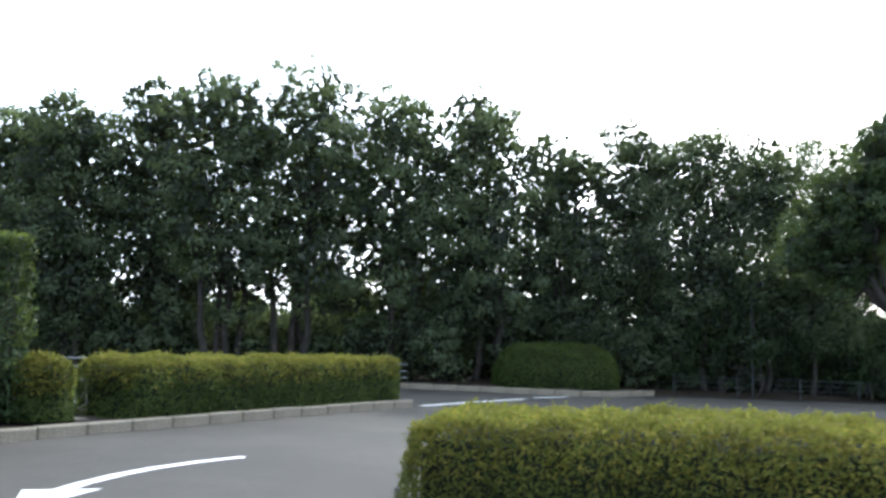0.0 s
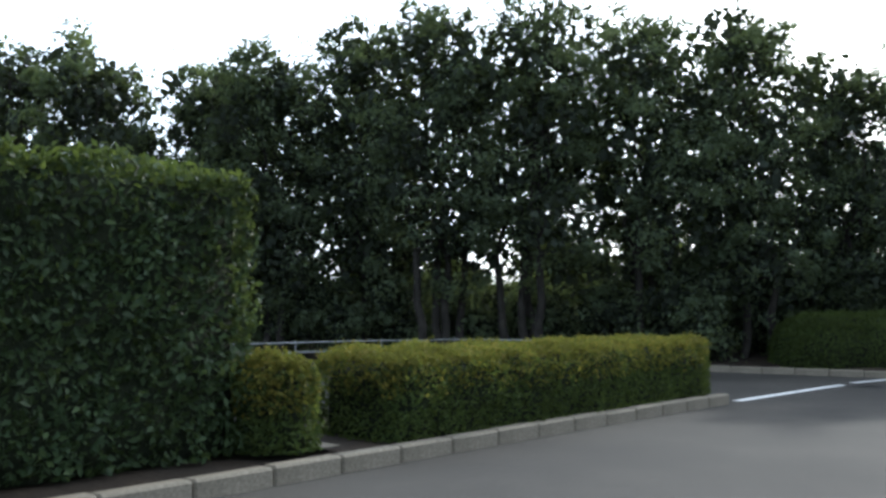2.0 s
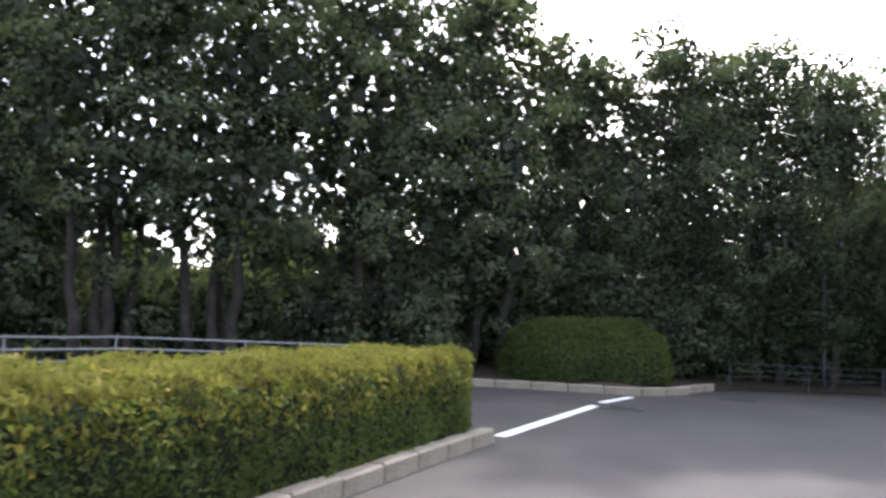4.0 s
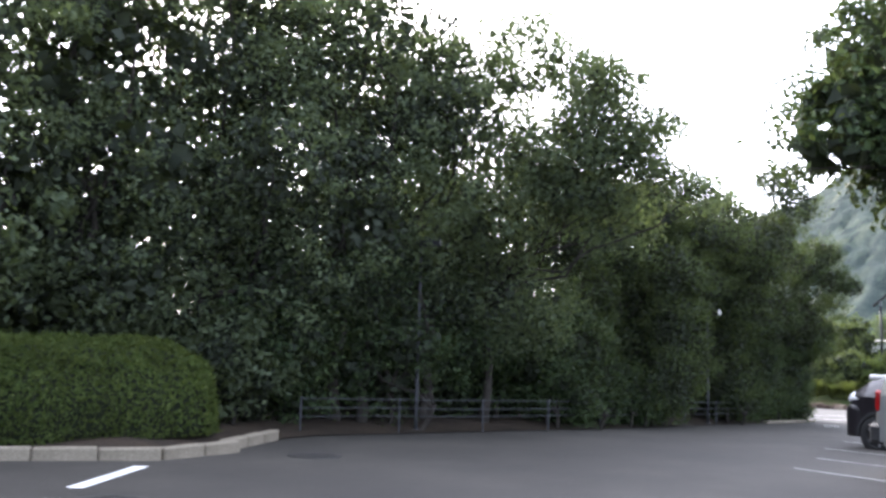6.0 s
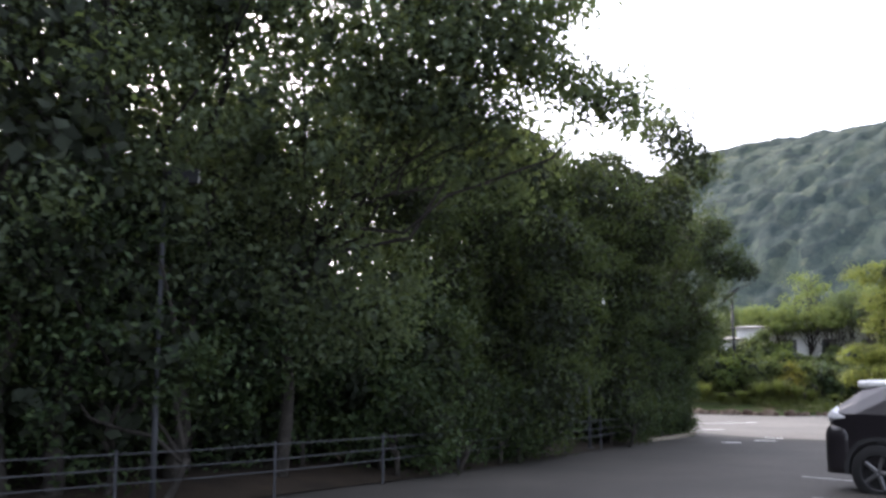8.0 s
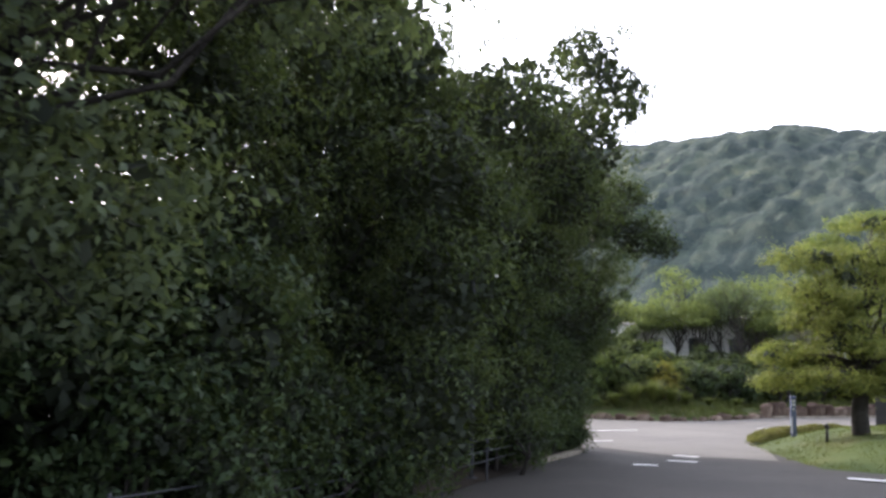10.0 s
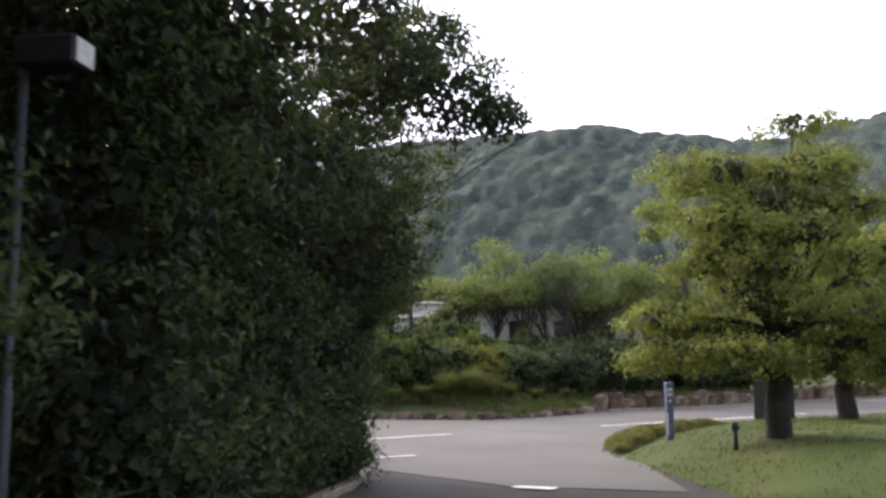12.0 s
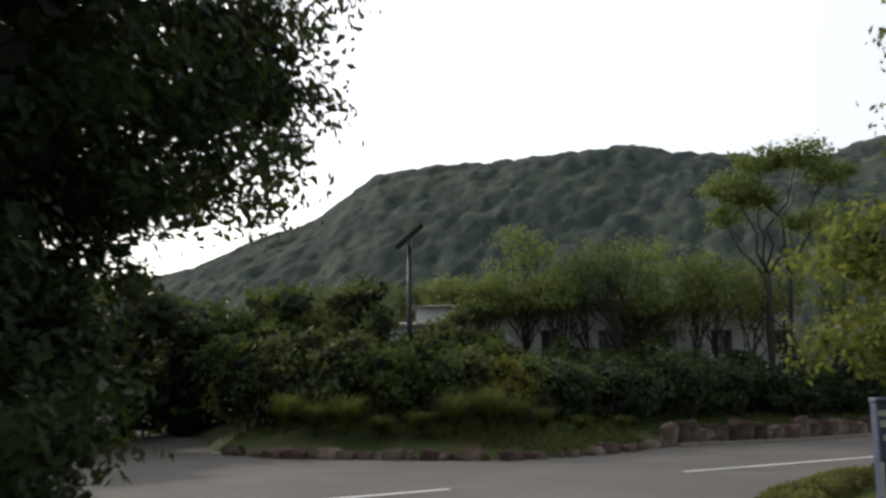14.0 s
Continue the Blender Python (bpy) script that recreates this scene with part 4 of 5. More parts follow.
def lantern(x, y, turn, high, label):
    foot = empty("lamp_post", x, y, base_level(x, y) + 0.05, turn)
    tagged(foot, label, "street lamp", "lamp posts")
    bm = bmesh.new()
    tube(bm, [(0, 0, -0.1), (0, 0, 1.2), (0, 0, 1.21), (0, 0, high)], [0.034, 0.034, 0.027, 0.025], 10)
    part("pole", bm, M_FENCE, foot, smooth=True)
    bm = bmesh.new()
    block(bm, 0.36, 0.22, 0.17, (0.17, 0, high + 0.05), 0.015)
    head = part("lamp_head", bm, M_BLACK, foot, "dark box-shaped lamp head")
    bm = bmesh.new()
    block(bm, 0.012, 0.18, 0.14, (0.357, 0, high + 0.05), 0.004)
    part("diffuser", bm, M_WHITE, head, "milky white diffuser")
    bm = bmesh.new()
    block(bm, 0.16, 0.16, 0.02, (0, 0, 0.0), 0.004)
    part("base_plate", bm, M_FENCE, foot)


lantern(20.9, 30.95, -75, 3.0, "slim grey lamp post with a box head among leaves")
lantern(9.8, 28.85, -20, 3.5, "slim grey lamp post with a box head behind the low fence")


# ---- parked cars ----
def paint(name, col, metal=0.3):
    def build(nt, b):
        n = noise_tex(nt, 1.5, 4)
        nt.links.new(ramp(nt, n, [(0.3, tuple(c * 0.85 for c in col)), (0.7, col)]), b.inputs["Base Color"])
        b.inputs["Metallic"].default_value = metal
        b.inputs["Coat Weight"].default_value = 0.6
    return material(name, build, 0.32, 0.5)


def plain(name, col, rough, metal=0.0, clear=0.0):
    def build(nt, b):
        n = noise_tex(nt, 14, 3)
        nt.links.new(ramp(nt, n, [(0.3, tuple(c * 0.8 for c in col)), (0.7, col)]), b.inputs["Base Color"])
        b.inputs["Metallic"].default_value = metal
        b.inputs["Transmission Weight"].default_value = clear
    return material(name, build, rough, 0.5)


M_CAR_DARK, M_CAR_SILVER = paint("black_car_paint", (0.02, 0.017, 0.02)), paint("silver_car_paint", (0.5, 0.5, 0.5), 0.7)
M_TRIM = plain("black_plastic", (0.02, 0.02, 0.021), 0.6)
M_GLASS = plain("tinted_glass", (0.03, 0.035, 0.04), 0.06)
M_TYRE = plain("tyre_rubber", (0.009, 0.009, 0.009), 0.9)
M_RIM = plain("alloy", (0.28, 0.28, 0.29), 0.35, 0.9)
M_TAIL = plain("tail_lamp", (0.25, 0.012, 0.012), 0.12)
M_CLEARLAMP = plain("clear_lamp", (0.75, 0.75, 0.75), 0.1)


def ring(bm, profile, sides, mat4):
    """A turned shape: (radius, along the axle) points spun round y."""
    rows = []
    for r, o in profile:
        rows.append([bm.verts.new(mat4 @ Vector((r * math.cos(k * math.tau / sides), o, r * math.sin(k * math.tau / sides)))) for k in range(sides)])
    for r0, r1 in zip(rows, rows[1:]):
        for k in range(sides):
            bm.faces.new((r0[k], r0[(k + 1) % sides], r1[(k + 1) % sides], r1[k]))


def suv(name, label, x, y, turn, body_mat, low_mat, boxy):
    """A sport utility car, its nose along its own +x."""
    foot = empty(name, x, y, base_level(x, y) - (0.02 if boxy else 0.1), turn)
    tagged(foot, label, "car", "parked cars")
    h = 1.78 if boxy else 1.5
    # stations from tail to nose: x, belt height, roof height, half width at belt, half width at roof
    st = [(-2.25, 1.0, 1.02, 0.78, 0.7), (-2.18, 1.05, 1.14, 0.84, 0.72), (-2.02 if boxy else -1.85, 1.06, h - 0.1, 0.89, 0.66), (-1.75 if boxy else -1.5, 1.06, h - 0.03, 0.9, 0.67), (-1.1, 1.05, h, 0.91, 0.68), (-0.2, 1.03, h, 0.91, 0.68), (0.35, 1.01, h - 0.05, 0.91, 0.67),
          (0.75, 1.0, h - 0.3, 0.91, 0.7), (1.1, 1.0, 1.03, 0.9, 0.8), (1.7, 0.95, 0.97, 0.88, 0.76), (2.15, 0.85, 0.87, 0.8, 0.66), (2.28, 0.7, 0.72, 0.68, 0.55)]
    low, cab, glass = bmesh.new(), bmesh.new(), bmesh.new()

    def hoop(bm, s, glassy=False):
        sx, zb, zr, wb, wr = s
        under = 0.3 if -2.1 < sx < 2.0 else 0.42
        if bm is low:
            pts = [(wb * 0.9, under), (wb, 0.45), (wb * 1.0, 0.75), (wb * 0.985, zb)]
        else:
            o = 0.006 if glassy else 0
            pts = [(wb * 0.985 + o, zb), (wb * 0.55 + wr * 0.45 + o, zb + (zr - zb) * 0.45), (wr + 0.03 + o, zb + (zr - zb) * 0.85), (wr * 0.75, zr), (wr * 0.3, zr + 0.015)]
        return [bm.verts.new((sx, -a, b)) for a, b in pts] + [bm.verts.new((sx, a, b)) for a, b in reversed(pts)]

    for bm in (low, cab):
        hoops = [hoop(bm, s) for s in st]
        for h0, h1 in zip(hoops, hoops[1:]):
            for k in range(len(h0) - 1):
                bm.faces.new((h0[k], h0[k + 1], h1[k + 1], h1[k]))
            if bm is low:
                bm.faces.new((h0[-1], h0[0], h1[0], h1[-1]))
        bm.faces.new(hoops[0])
        bm.faces.new(hoops[-1][::-1])
    body = part("body", low, low_mat, foot, smooth=False)
    part("cabin", cab, body_mat, foot)
    # side windows, rear window, windscreen: panes set just proud of the cabin
    def pane(pts, nm):
        bm = bmesh.new()
        f = bm.faces.new([bm.verts.new(p) for p in pts])
        part(nm, bm, M_GLASS, foot, "dark tinted pane")

    for s in (-1, 1):
        for x0, x1, in ((-1.72 if boxy else -1.45, -0.95), (-0.88, -0.02), (0.05, 0.62)):
            top0, top1 = (h - 0.16, h - 0.16) if x1 < 0.5 else (h - 0.16, h - 0.36)
            t0 = top0 if boxy or x0 > -1.4 else h - 0.24
            pane([(x0, s * 0.903, 1.08), (x1, s * 0.91, 1.07), (x1, s * 0.735, top1), (x0 + (0.1 if boxy else 0.22) * (x0 < -1), s * 0.735, t0)][::s], "side_window")
    xr = -2.03 if boxy else -1.9
    pane([(xr - 0.16, -0.68, 1.12), (xr - 0.16, 0.68, 1.12), (xr + 0.03, 0.58, h - 0.18), (xr + 0.03, -0.58, h - 0.18)][::-1], "rear_window")
    pane([(1.09, -0.74, 1.08), (1.09, 0.74, 1.08), (0.5, 0.6, h - 0.14), (0.5, -0.6, h - 0.14)], "windscreen")
    bm = bmesh.new()
    block(bm, 0.3 if boxy else 0.42, 1.25, 0.04 if boxy else 0.1, (xr + (0.02 if boxy else 0.16), 0, h - (0.06 if boxy else 0.07)), 0.012 if boxy else 0.03)
    # Black car's spoiler is white: the sky reflected on it, put into colour.
    part("spoiler", bm, M_WHITE if not boxy else body_mat, foot)
    bm = bmesh.new()
    if boxy:
        block(bm, 0.22, 1.72, 0.28, (-2.22, 0, 0.55), 0.05)
    else:
        rounded_core(bm, 0.5, 1.78, 0.66, 0.2, 0.0)
        bmesh.ops.translate(bm, verts=bm.verts[:], vec=(-2.1, 0, 0.3))
    part("rear_bumper", bm, M_TRIM if boxy else low_mat, foot, smooth=not boxy)
    bm = bmesh.new()
    block(bm, 0.22, 1.6, 0.28, (2.2, 0, 0.52), 0.05)
    part("front_bumper", bm, M_TRIM if boxy else low_mat, foot)
    for s in (-1, 1):
        bm = bmesh.new()
        block(bm, *((0.12, 0.17, 0.3) if boxy else (0.3, 0.2, 0.2)), (-2.17 if boxy else -2.1, s * 0.76, 0.98 if boxy else 1.04), 0.03 if boxy else 0.06)
        if not boxy:
            for v in bm.verts:
                if v.co.x > -2.1:
                    v.co.z = 1.0 + (v.co.z - 1.0) * 0.25
                v.co.x -= 0.5 * (1.05 - v.co.z) * (v.co.x < -2.1)
        # Black car's lens is clear and white, the reflection on it in its colour.
        part("tail_lamp", bm, M_TAIL if boxy else M_CLEARLAMP, foot)
        bm = bmesh.new()
        block(bm, 0.16, 0.3, 0.16, (2.12, s * 0.62, 0.74), 0.04)
        part("headlight", bm, M_CLEARLAMP, foot)
        bm = bmesh.new()
        block(bm, 0.1, 0.2, 0.14, (0.8, s * 1.0, 1.1), 0.03)
        part("door_mirror", bm, M_TRIM, foot)
        for hx in (-0.75, 0.2):
            bm = bmesh.new()
            block(bm, 0.17, 0.03, 0.03, (hx, s * 0.915, 0.94), 0.008)
            part("door_handle", bm, M_RIM if boxy else M_TRIM, foot)
        for wx in (-1.35 if boxy else -1.58, 1.35):
            at = pose(wx, s * 0.83, 0.35)
            bm = bmesh.new()
            ring(bm, [(0.22, -0.11), (0.32, -0.11), (0.35, -0.08), (0.35, 0.08), (0.32, 0.11), (0.22, 0.11)], 26, at)
            wheel = part("tyre", bm, M_TYRE, foot, smooth=True)
            bm = bmesh.new()
            ring(bm, [(0.23, s * 0.1), (0.21, s * 0.09), (0.2, s * 0.02), (0.05, s * 0.03), (0.001, s * 0.03)], 26, at)
            rim = part("rim", bm, M_TRIM, wheel)
            for k in range(5):
                bm = bmesh.new()
                block(bm, 0.2, 0.03, 0.05, (0.11, s * 0.08, 0), 0.008)
                bmesh.ops.transform(bm, verts=bm.verts[:], matrix=at @ pose(0, 0, 0, 0, k * 72, 0))
                part("spoke", bm, M_RIM, wheel)
            bm = bmesh.new()
            ring(bm, [(0.43, s * -0.02), (0.43, s * 0.1), (0.37, s * 0.1), (0.36, s * 0.02)], 26, pose(wx, s * 0.83, 0.36))
            bmesh.ops.bisect_plane(bm, geom=bm.verts[:] + bm.edges[:] + bm.faces[:], plane_co=(0, 0, 0.3), plane_no=(0, 0, 1), clear_inner=True)
            part("wheel_arch", bm, M_TRIM, foot)
    bm = bmesh.new()
    block(bm, 0.012, 0.42, 0.13, (-2.335, 0, 0.62), 0.003)
    part("plate", bm, M_WHITE, foot, "blank white plate")


suv("parked_suv", "black sport utility car in a bay, sky reflection painted on its spoiler", 17.47, 22.12, -98, M_CAR_DARK, M_CAR_DARK, False)
suv("parked_suv", "silver boxy off-road car with black wheel arches in a bay", 12.76, 18.95, -98, M_CAR_SILVER, M_CAR_SILVER, True)

# ---- bank across the road ----
EDGE = [(45.0, 45.4), (43.75, 43.8), (43.5, 42.6), (43.6, 41.2), (44.05, 39.0), (44.7, 37.0), (46.0, 35.95), (48.6, 35.1), (51.4, 34.2), (54.4, 31.7), (62.2, 27.4), (78, 18.6)]
BANK = EDGE + [(110, 30), (110, 90), (75, 90), (57, 60), (49, 48.6)]


def bank_rise(x, y, d):
    k = min(d / 6.5, 1)
    return 0.12 + 0.25 * min(d / 0.8, 1) + 1.0 * k * k * (3 - 2 * k) + 0.08 * noise.noise(Vector((x, y, 2)))


bank = patch("bank", BANK, 1.2, bank_rise, M_BANK, 0.0)
tagged(bank, "grassy bank rising behind a row of stones", "bank", kind="structure")


def bank_level(x, y):
    return base_level(x, y) + bank_rise(x, y, edge_gap(BANK, x, y))


def stone_mesh(seed, sx, sy, sz):
    bm = bmesh.new()
    bmesh.ops.create_icosphere(bm, subdivisions=2, radius=1)
    for v in bm.verts:
        p = v.co.copy()
        q = Vector([math.copysign(abs(c) ** 0.55, c) for c in p])
        v.co = Vector((q.x * sx, q.y * sy, q.z * sz)) * (1 + 0.3 * noise.noise(p * 1.5 + Vector((seed * 7.1, 0, 0))))
    me = bpy.data.meshes.new("stone")
    bm.to_mesh(me)
    bm.free()
    me.materials.append(M_STONE)
    return me


SMALL = [stone_mesh(k, 0.2, 0.13, 0.13) for k in range(5)]
LARGE = [stone_mesh(k + 9, 0.36, 0.2, 0.34) for k in range(9)]
rnd = random.Random(31)
edging = new("stone_edging")
tagged(edging, "uneven row of rough brown boulders along the bank", "stone edging")
for x, y, a in along([(43.7, 43.6), (43.4, 42.6), (43.5, 41.2), (43.95, 39.0), (44.6, 36.9), (45.95, 35.85), (48.5, 35.0), (51.0, 34.3)], 0.29):
    if rnd.random() < 0.86:
        ob = new("stone", rnd.choice(SMALL))
        ob.parent = edging
        k = rnd.choice((0.5, 0.6, 0.7, 0.8, 0.95, 1.1, 1.5)) * rnd.uniform(0.9, 1.1)
        ob.matrix_world = pose(x + rnd.uniform(-0.08, 0.08), y + rnd.uniform(-0.08, 0.08), base_level(x, y) + 0.07, rnd.uniform(-12, 12), rnd.uniform(-12, 12), a + rnd.uniform(-20, 20)) @ Matrix.Diagonal((k, k, k * rnd.uniform(0.8, 1.3), 1))
wall = new("stone_wall")
tagged(wall, "low dry wall of large upright rubble stones", "stone wall")
for x, y, a in along([(50.8, 34.4), (51.35, 34.1), (54.4, 31.6), (62.2, 27.3), (72, 22.0)], 0.4):
    ob = new("stone", rnd.choice(LARGE))
    ob.parent = wall
    k = rnd.uniform(0.75, 1.3)
    ob.matrix_world = pose(x + rnd.uniform(-0.08, 0.08), y + rnd.uniform(-0.05, 0.1), base_level(x, y) + 0.22, rnd.uniform(-8, 8), rnd.uniform(-8, 8), a + rnd.uniform(-15, 15)) @ Matrix.Diagonal((k * rnd.uniform(0.5, 1.15), 0.9, rnd.choice((0.8, 1.1, 1.25, 1.4)) * rnd.uniform(0.9, 1.1), 1))
kerb("kerb_far", "dark low kerb before the stone wall", [(50.6, 34.2), (51.3, 33.9), (54.3, 31.4), (62.1, 27.1), (70, 23.0)], 0.8, 0.1, 6)


def shrub(name, label, x, y, h, r, leaves, size, mat, seed, level=None, n=5, cat="shrub"):
    rng = np.random.default_rng(seed)
    ob = tree(name, label, x, y, lobes_for(rng, h, r, 0.05, n), leaves, size, mat, seed, 0.05, 0.4, 2, 40, 0.17, level=bank_level(x, y) if level is None else level, hollow=0.75, core=0.78, inner=1.3)
    return tagged(ob, category=cat)


def tussock(x, y, h, r, n, seed, mat):
    """A clump of long arching grass."""
    rng = np.random.default_rng(seed)
    foot = empty("grass_tussock", x, y, bank_level(x, y))
    tagged(foot, "tuft of long pale arching grass on the bank", "grass tussock", "tussocks of the bank")
    verts, faces = [], []
    for _ in range(n):
        a, out, hh = rng.uniform(0, math.tau), r * rng.uniform(0.2, 1), h * rng.uniform(0.6, 1.1)
        dx, dy = math.cos(a), math.sin(a)
        w = 0.018
        for k in range(5):
            f = k / 4
            px, pz = out * f * f + 0.08 * f, hh * (1.25 * f - 0.45 * f * f * (1 + rng.uniform(0, 0.3)))
            ww = w * (1 - f * 0.9)
            verts += [(dx * px - dy * ww, dy * px + dx * ww, pz), (dx * px + dy * ww, dy * px - dx * ww, pz)]
        o = len(verts) - 10
        faces += [(o + 2 * k, o + 2 * k + 1, o + 2 * k + 3, o + 2 * k + 2) for k in range(4)]
    mesh("blade_tuft", verts, faces, mat, foot)


M_BANKGRASS = leaf_material("bank_grass_blade", (0.03, 0.055, 0.014), (0.055, 0.08, 0.02), (0.12, 0.115, 0.04), 0.35, 0.6)
TUFTS = [(44.5, 42.6, 1.35, 0.75), (44.6, 41.8, 1.1, 0.7), (44.6, 40.9, 1.25, 0.8), (44.8, 40.1, 0.7, 0.6), (45.1, 39.2, 0.8, 0.6), (45.4, 38.4, 1.35, 0.8), (45.7, 37.7, 1.5, 0.85), (46.4, 37.2, 1.2, 0.7), (47.3, 36.9, 0.9, 0.6), (48.5, 36.3, 0.6, 0.5), (50.2, 35.6, 0.5, 0.5)]
for i, (x, y, h, r) in enumerate(TUFTS):
    tussock(x, y, h, r, 520 if i < 7 else 260, 700 + i, M_HEDGE_MIX if i in (0, 2) else M_BANKGRASS)
rnd = random.Random(77)
BANK_SHRUBS = [(46.6, 45.2, 3.0, 1.5), (46.6, 43.6, 2.6, 1.4), (46.4, 42.0, 2.3, 1.3), (46.7, 40.4, 2.1, 1.2), (47.2, 39.2, 1.8, 1.0), (48.9, 38.0, 1.5, 0.9), (48.9, 45.6, 4.2, 1.9), (49.3, 43.2, 4.0, 1.7), (50.0, 41.4, 2.2, 1.3), (50.9, 39.4, 1.8, 1.2), (51.5, 47.5, 4.6, 2.2), (52.0, 45.2, 4.2, 1.6), (52.6, 40.6, 2.2, 1.2), (52.4, 42.2, 2.3, 1.1), (52.9, 41.7, 2.8, 0.8)]
for i, (x, y, h, r) in enumerate(BANK_SHRUBS):
    shrub("bank_shrub", "leafy green shrub growing on the bank", x, y, h, r, 3800, 0.155, M_LEAF_SHRUB if i % 3 else M_HEDGE, 720 + i, n=8)
shrub("yellow_shrub", "small shrub with yellow leaves on the bank", 47.6, 37.95, 1.75, 0.7, 1900, 0.12, M_HEDGE_GOLD, 740, n=4)
for i in range(8):
    x, y = 50.2 + i * 1.9, 37.4 - i * 1.2
    shrub("dark_bush", "dense dark bush along the top of the bank", x, y, 1.75 + 0.15 * (i % 3), 1.5, 3800, 0.145, M_LEAF_NEAR, 750 + i, n=7)
for i in range(7):
    shrub("undergrowth_shrub", "dark green shrub at the feet of the bank trees", 54.9 + i * 0.85, 40.4 - i * 1.35, (1.5, 1.9, 1.6, 2.1, 1.7, 2.0, 1.5)[i], 1.25, 3200, 0.14, M_LEAF_SHRUB, 770 + i, n=6)
blades = []
rng = np.random.default_rng(18)
while len(blades) < 16000:
    x, y = rng.uniform(45, 64), rng.uniform(26, 45)
    if inside(BANK, x, y) and edge_gap(BANK, x, y) < 4.5 and noise.noise(Vector((x * 0.7, y * 0.7, 3))) < 0.3:
        blades.append((x, y, bank_level(x, y) + 0.05))
bank_grass = leaf_cloud("bank_grass", np.array(blades), 0.26, M_BANKGRASS, None, np.array([(0.3, 0.3, 0.1)] * len(blades)), 0.8, -2.2, 6, 0.13)
tagged(bank_grass, "rough uncut grass of the bank", "grass", kind="stuff")

# ---- yellowing trees, houses and lamp behind the bank ----
BACK = [(57.8, 45.6, 4.8, 2.0), (56.2, 42.0, 4.9, 1.7), (57.4, 40.8, 5.6, 2.1), (56.6, 39.4, 4.2, 1.9), (57.6, 37.9, 5.0, 2.2), (58.3, 36.2, 4.4, 2.0), (59.0, 34.6, 5.4, 2.2), (60.2, 32.9, 5.0, 2.3), (61.4, 30.4, 7.4, 2.1), (63.0, 28.2, 7.2, 2.2), (56.0, 48.5, 4.6, 2.4), (66, 24.5, 6.0, 2.4), (53.6, 49.6, 4.4, 2.0)]
BACK[8:8] = [(58.6, 39.4, 5.3, 2.3), (59.6, 37.0, 5.7, 2.3), (56.6, 43.6, 4.6, 1.7)]
for i, (x, y, h, r) in enumerate(BACK):
    rng = np.random.default_rng(800 + i)
    tree("bank_tree", "slender tree with thin yellowing leaves behind the bank", x, y, lobes_for(rng, h * rng.uniform(0.84, 1.14), r * rng.uniform(0.8, 1.15), (rng.uniform(2.5, 3.3) if 1 <= i < 9 else rng.uniform(1.0, 3.0)) if i < 12 else 0.4, 18, 0.42), 3600 if 1 <= i < 9 else 5200, 0.135, M_LEAF_BANK if i < 12 and i % 4 else M_LEAF, 820 + i, 0.05, 1.4, 2, 22, 0.2, group="trees behind the bank", level=bank_level(x, y), hollow=0.2, droop=0.6)
tree("tall_bank_tree", "tall thin-stemmed tree with a flat yellowing crown", 59.3, 32.0, [(-0.6, 1.5, 7.9, 1.1, 1.0, 0.5), (0.0, 0.5, 8.9, 1.2, 1.0, 0.4), (0.3, -0.9, 9.0, 1.3, 1.1, 0.45), (-0.3, 0.6, 7.6, 1.0, 0.9, 0.35), (0.2, -1.8, 8.3, 1.0, 0.9, 0.4), (0.1, 1.9, 7.0, 0.8, 0.7, 0.35), (0.0, -0.6, 6.6, 0.7, 0.7, 0.3)], 8000, 0.15, M_LEAF_BANK, 860, 0.09, 4.8, 3, 26, 0.18, level=bank_level(59.3, 32.0), hollow=0.3)
M_ROOF = earthy("grey_roof", [(0.3, (0.2, 0.19, 0.18)), (0.6, (0.3, 0.28, 0.26)), (0.8, (0.36, 0.34, 0.32))], 1.5, 12, 0.8, 0.4, 0.02)


def house(name, label, x, y, turn, lx, ly, h, roof_h, windows, level):
    foot = empty(name, x, y, level, turn)
    tagged(foot, label, "house")
    bm = bmesh.new()
    block(bm, lx, ly, h, (0, 0, h / 2))
    part("wall", bm, M_WHITE, foot)
    bm = bmesh.new()
    e = 0.35
    vs = [bm.verts.new(p) for p in ((-lx / 2 - e, -ly / 2 - e, h), (lx / 2 + e, -ly / 2 - e, h), (lx / 2 + e, ly / 2 + e, h), (-lx / 2 - e, ly / 2 + e, h), (-lx / 2 + ly / 3, 0, h + roof_h), (lx / 2 - ly / 3, 0, h + roof_h))]
    for f in ((0, 1, 5, 4), (1, 2, 5), (2, 3, 4, 5), (3, 0, 4), (3, 2, 1, 0)):
        bm.faces.new([vs[k] for k in f])
    part("roof", bm, M_ROOF, foot)
    for k in range(windows):
        wx = lx * ((k + 0.5) / windows - 0.5)
        for s in (-1, 1):
            bm = bmesh.new()
            block(bm, 0.95, 0.08, 1.05, (wx, s * (ly / 2 + 0.01), h * 0.55), 0.01)
            win = part("window", bm, M_WHITE, foot)
            bm = bmesh.new()
            block(bm, 0.8, 0.03, 0.9, (wx, s * (ly / 2 + 0.05), h * 0.55))
            part("pane", bm, M_GLASS, win)


house("white_house", "small white flat-roofed hut behind shrubs", 54.3, 43.0, 110, 1.35, 1.5, 3.0, 0.12, 1, 0.35)
house("shed", "low grey shed beside a white hut", 53.5, 43.9, 110, 1.4, 1.5, 2.35, 0.15, 1, 0.35)
house("long_building", "long low white building half hidden by trees", 61.6, 38.2, 118, 13, 4, 3.5, 0.15, 6, 0.35)


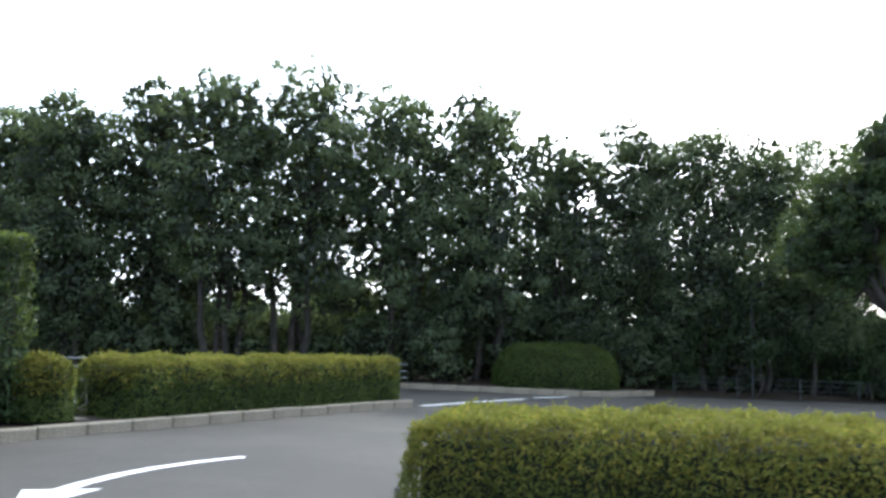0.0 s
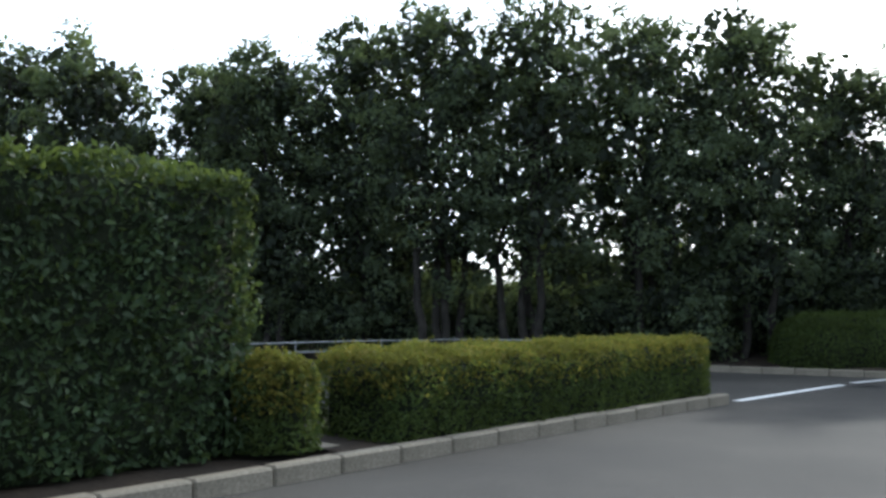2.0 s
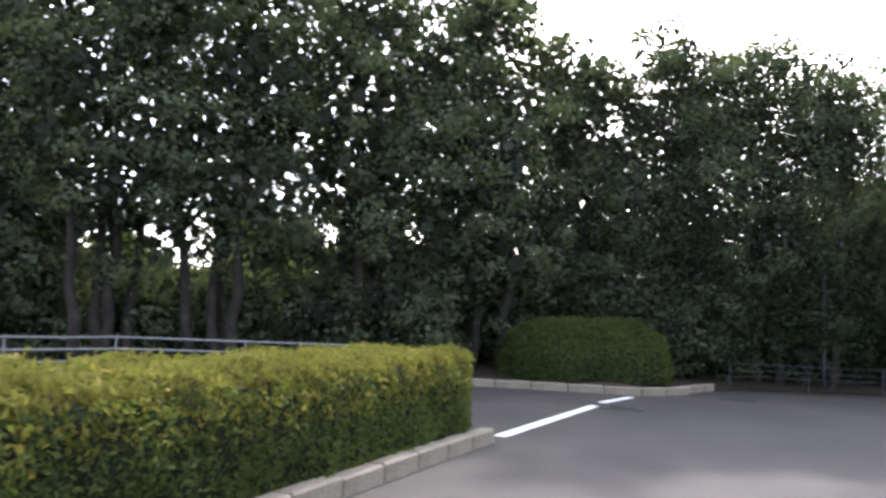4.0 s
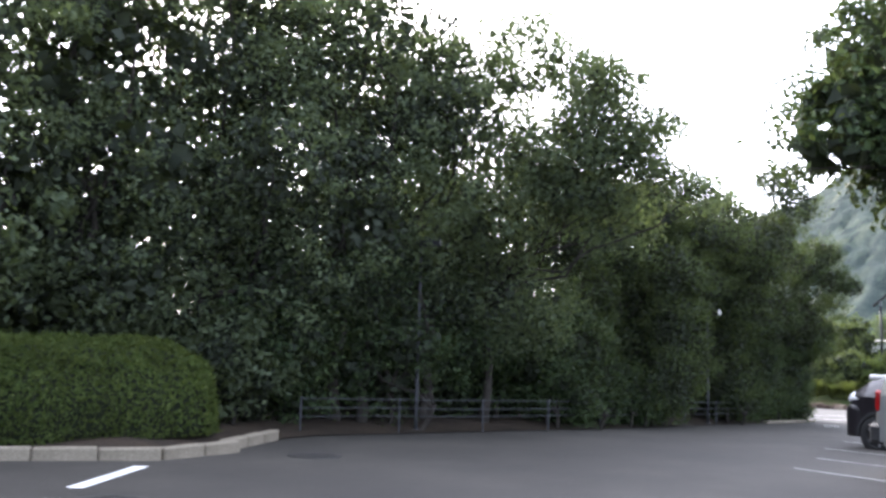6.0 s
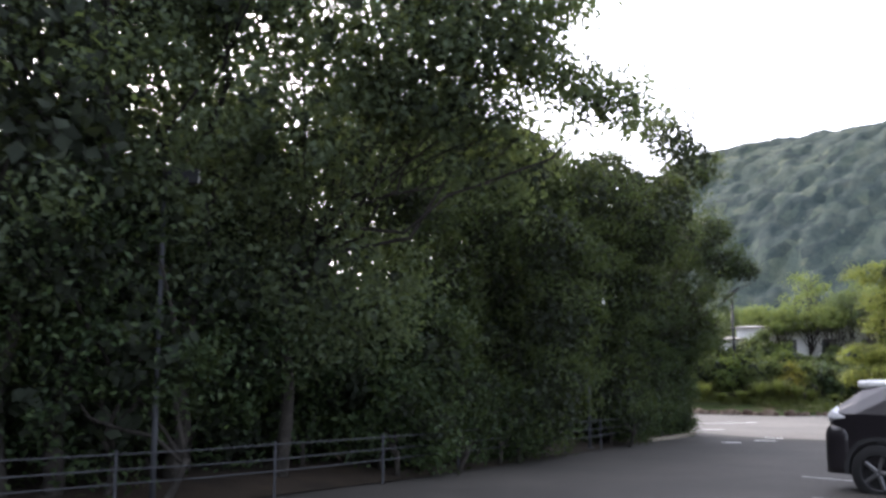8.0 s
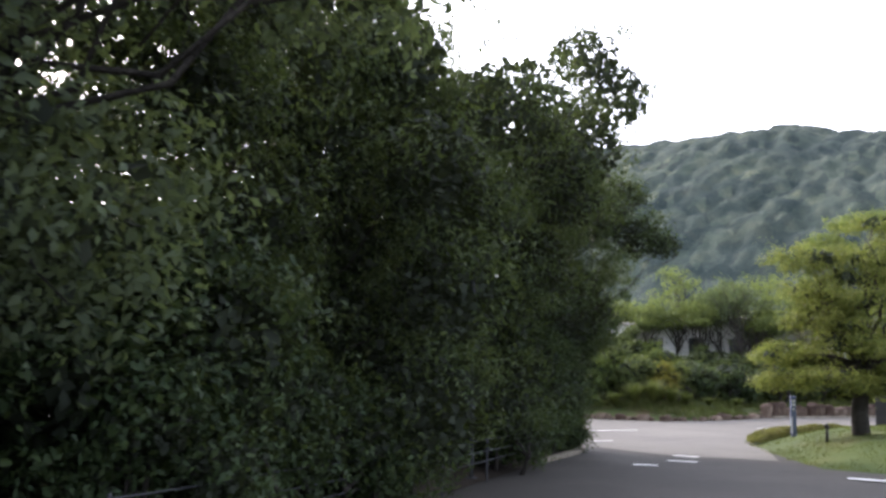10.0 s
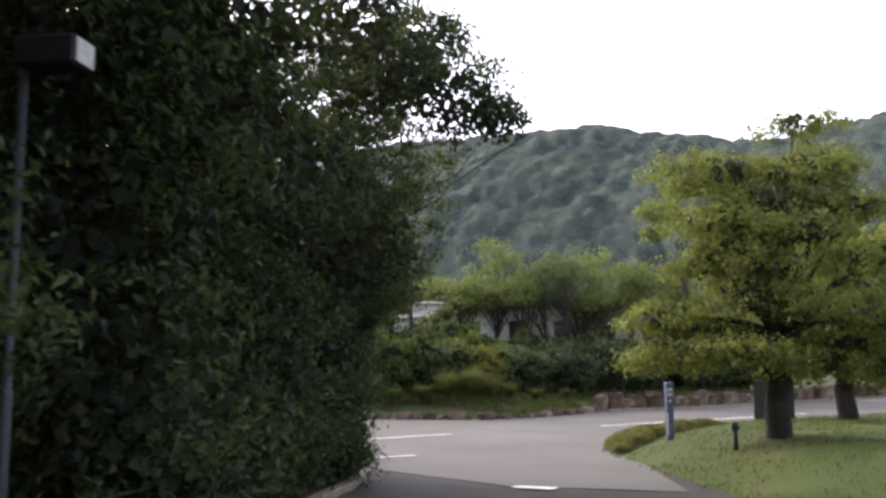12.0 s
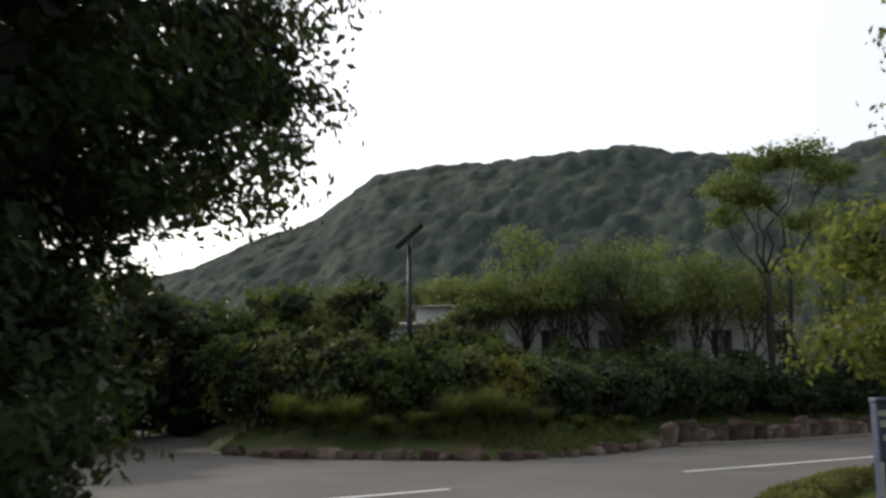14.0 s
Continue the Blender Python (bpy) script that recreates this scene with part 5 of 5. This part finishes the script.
def tilted_lamp(x, y):
    foot = empty("solar_lamp_post", x, y, bank_level(x, y), 24)
    tagged(foot, "dark lamp post with a tilted flat panel on top", "street lamp")
    bm = bmesh.new()
    tube(bm, [(0, 0, -0.2), (0, 0, 4.65)], [0.075, 0.065], 10)
    part("pole", bm, M_BLACK, foot, smooth=True)
    bm = bmesh.new()
    block(bm, 0.5, 1.0, 0.09, (0, 0, 0), 0.012)
    bmesh.ops.transform(bm, verts=bm.verts[:], matrix=pose(0, 0.02, 4.72, -42, 0, 0))
    part("panel", bm, M_BLACK, foot)
    bm = bmesh.new()
    block(bm, 0.12, 0.12, 0.25, (0, 0, 4.55), 0.01)
    part("bracket", bm, M_GALV, foot)


tilted_lamp(47.9, 40.9)

# ---- trees round the far end of the cross road ----
OVERHANG = {0: [(0.9, -1.2, 2.7, 1.1, 1.0, 0.9), (1.6, -1.4, 2.3, 1.0, 0.9, 0.9), (1.4, -1.5, 1.2, 0.9, 0.8, 0.9)], 2: [(1.2, -0.9, 3.6, 1.5, 1.3, 0.8), (2.6, -1.5, 3.5, 1.4, 1.3, 0.75), (4.0, -1.5, 3.4, 1.3, 1.2, 0.8), (2.4, 0.6, 4.2, 1.8, 1.6, 1.0)]}
# Trees from (49.2, 53.4) on are added to close bright gaps behind.
ROAD_TREES = [(31.6, 40.5, 5.0, 2.3), (41.0, 48.0, 4.9, 2.3), (43.9, 49.2, 5.0, 2.2), (38.0, 48.0, 5.2, 2.6), (46.0, 53.0, 5.4, 2.5), (50.0, 55.0, 5.6, 2.8), (53.6, 53.5, 5.2, 2.6), (34.5, 46.0, 5.2, 2.6), (42.5, 53.5, 5.8, 2.8), (50.8, 50.6, 4.8, 2.2), (31, 51, 6, 3.2), (49.2, 53.4, 3.0, 1.8), (47.6, 54.6, 3.2, 1.8), (51.8, 52.4, 3.0, 1.7), (46.8, 51.0, 2.8, 1.6), (48.4, 51.7, 2.8, 1.6), (56, 62, 4.5, 3.0), (61, 58, 4.5, 3.0), (51, 64, 4.5, 3.0), (45, 62, 4.5, 3.0)]
for i, (x, y, h, r) in enumerate(ROAD_TREES):
    rng = np.random.default_rng(900 + i)
    # Leaf colour holds the light on trees 0, 3, 7, the others' shade.
    tree("road_tree", "dark leafy tree over the shaded end of the road", x, y, lobes_for(rng, h, r, 0.1, 10) + OVERHANG.get(i, []), 2700, 0.28, M_LEAF_SHRUB if i in (0, 3, 7) else M_LEAF_NEAR, 930 + i, 0.13, 1.6, 2, 34, 0.22, group="trees at the road's far end", hollow=0.75, core=0.8, inner=1.6)
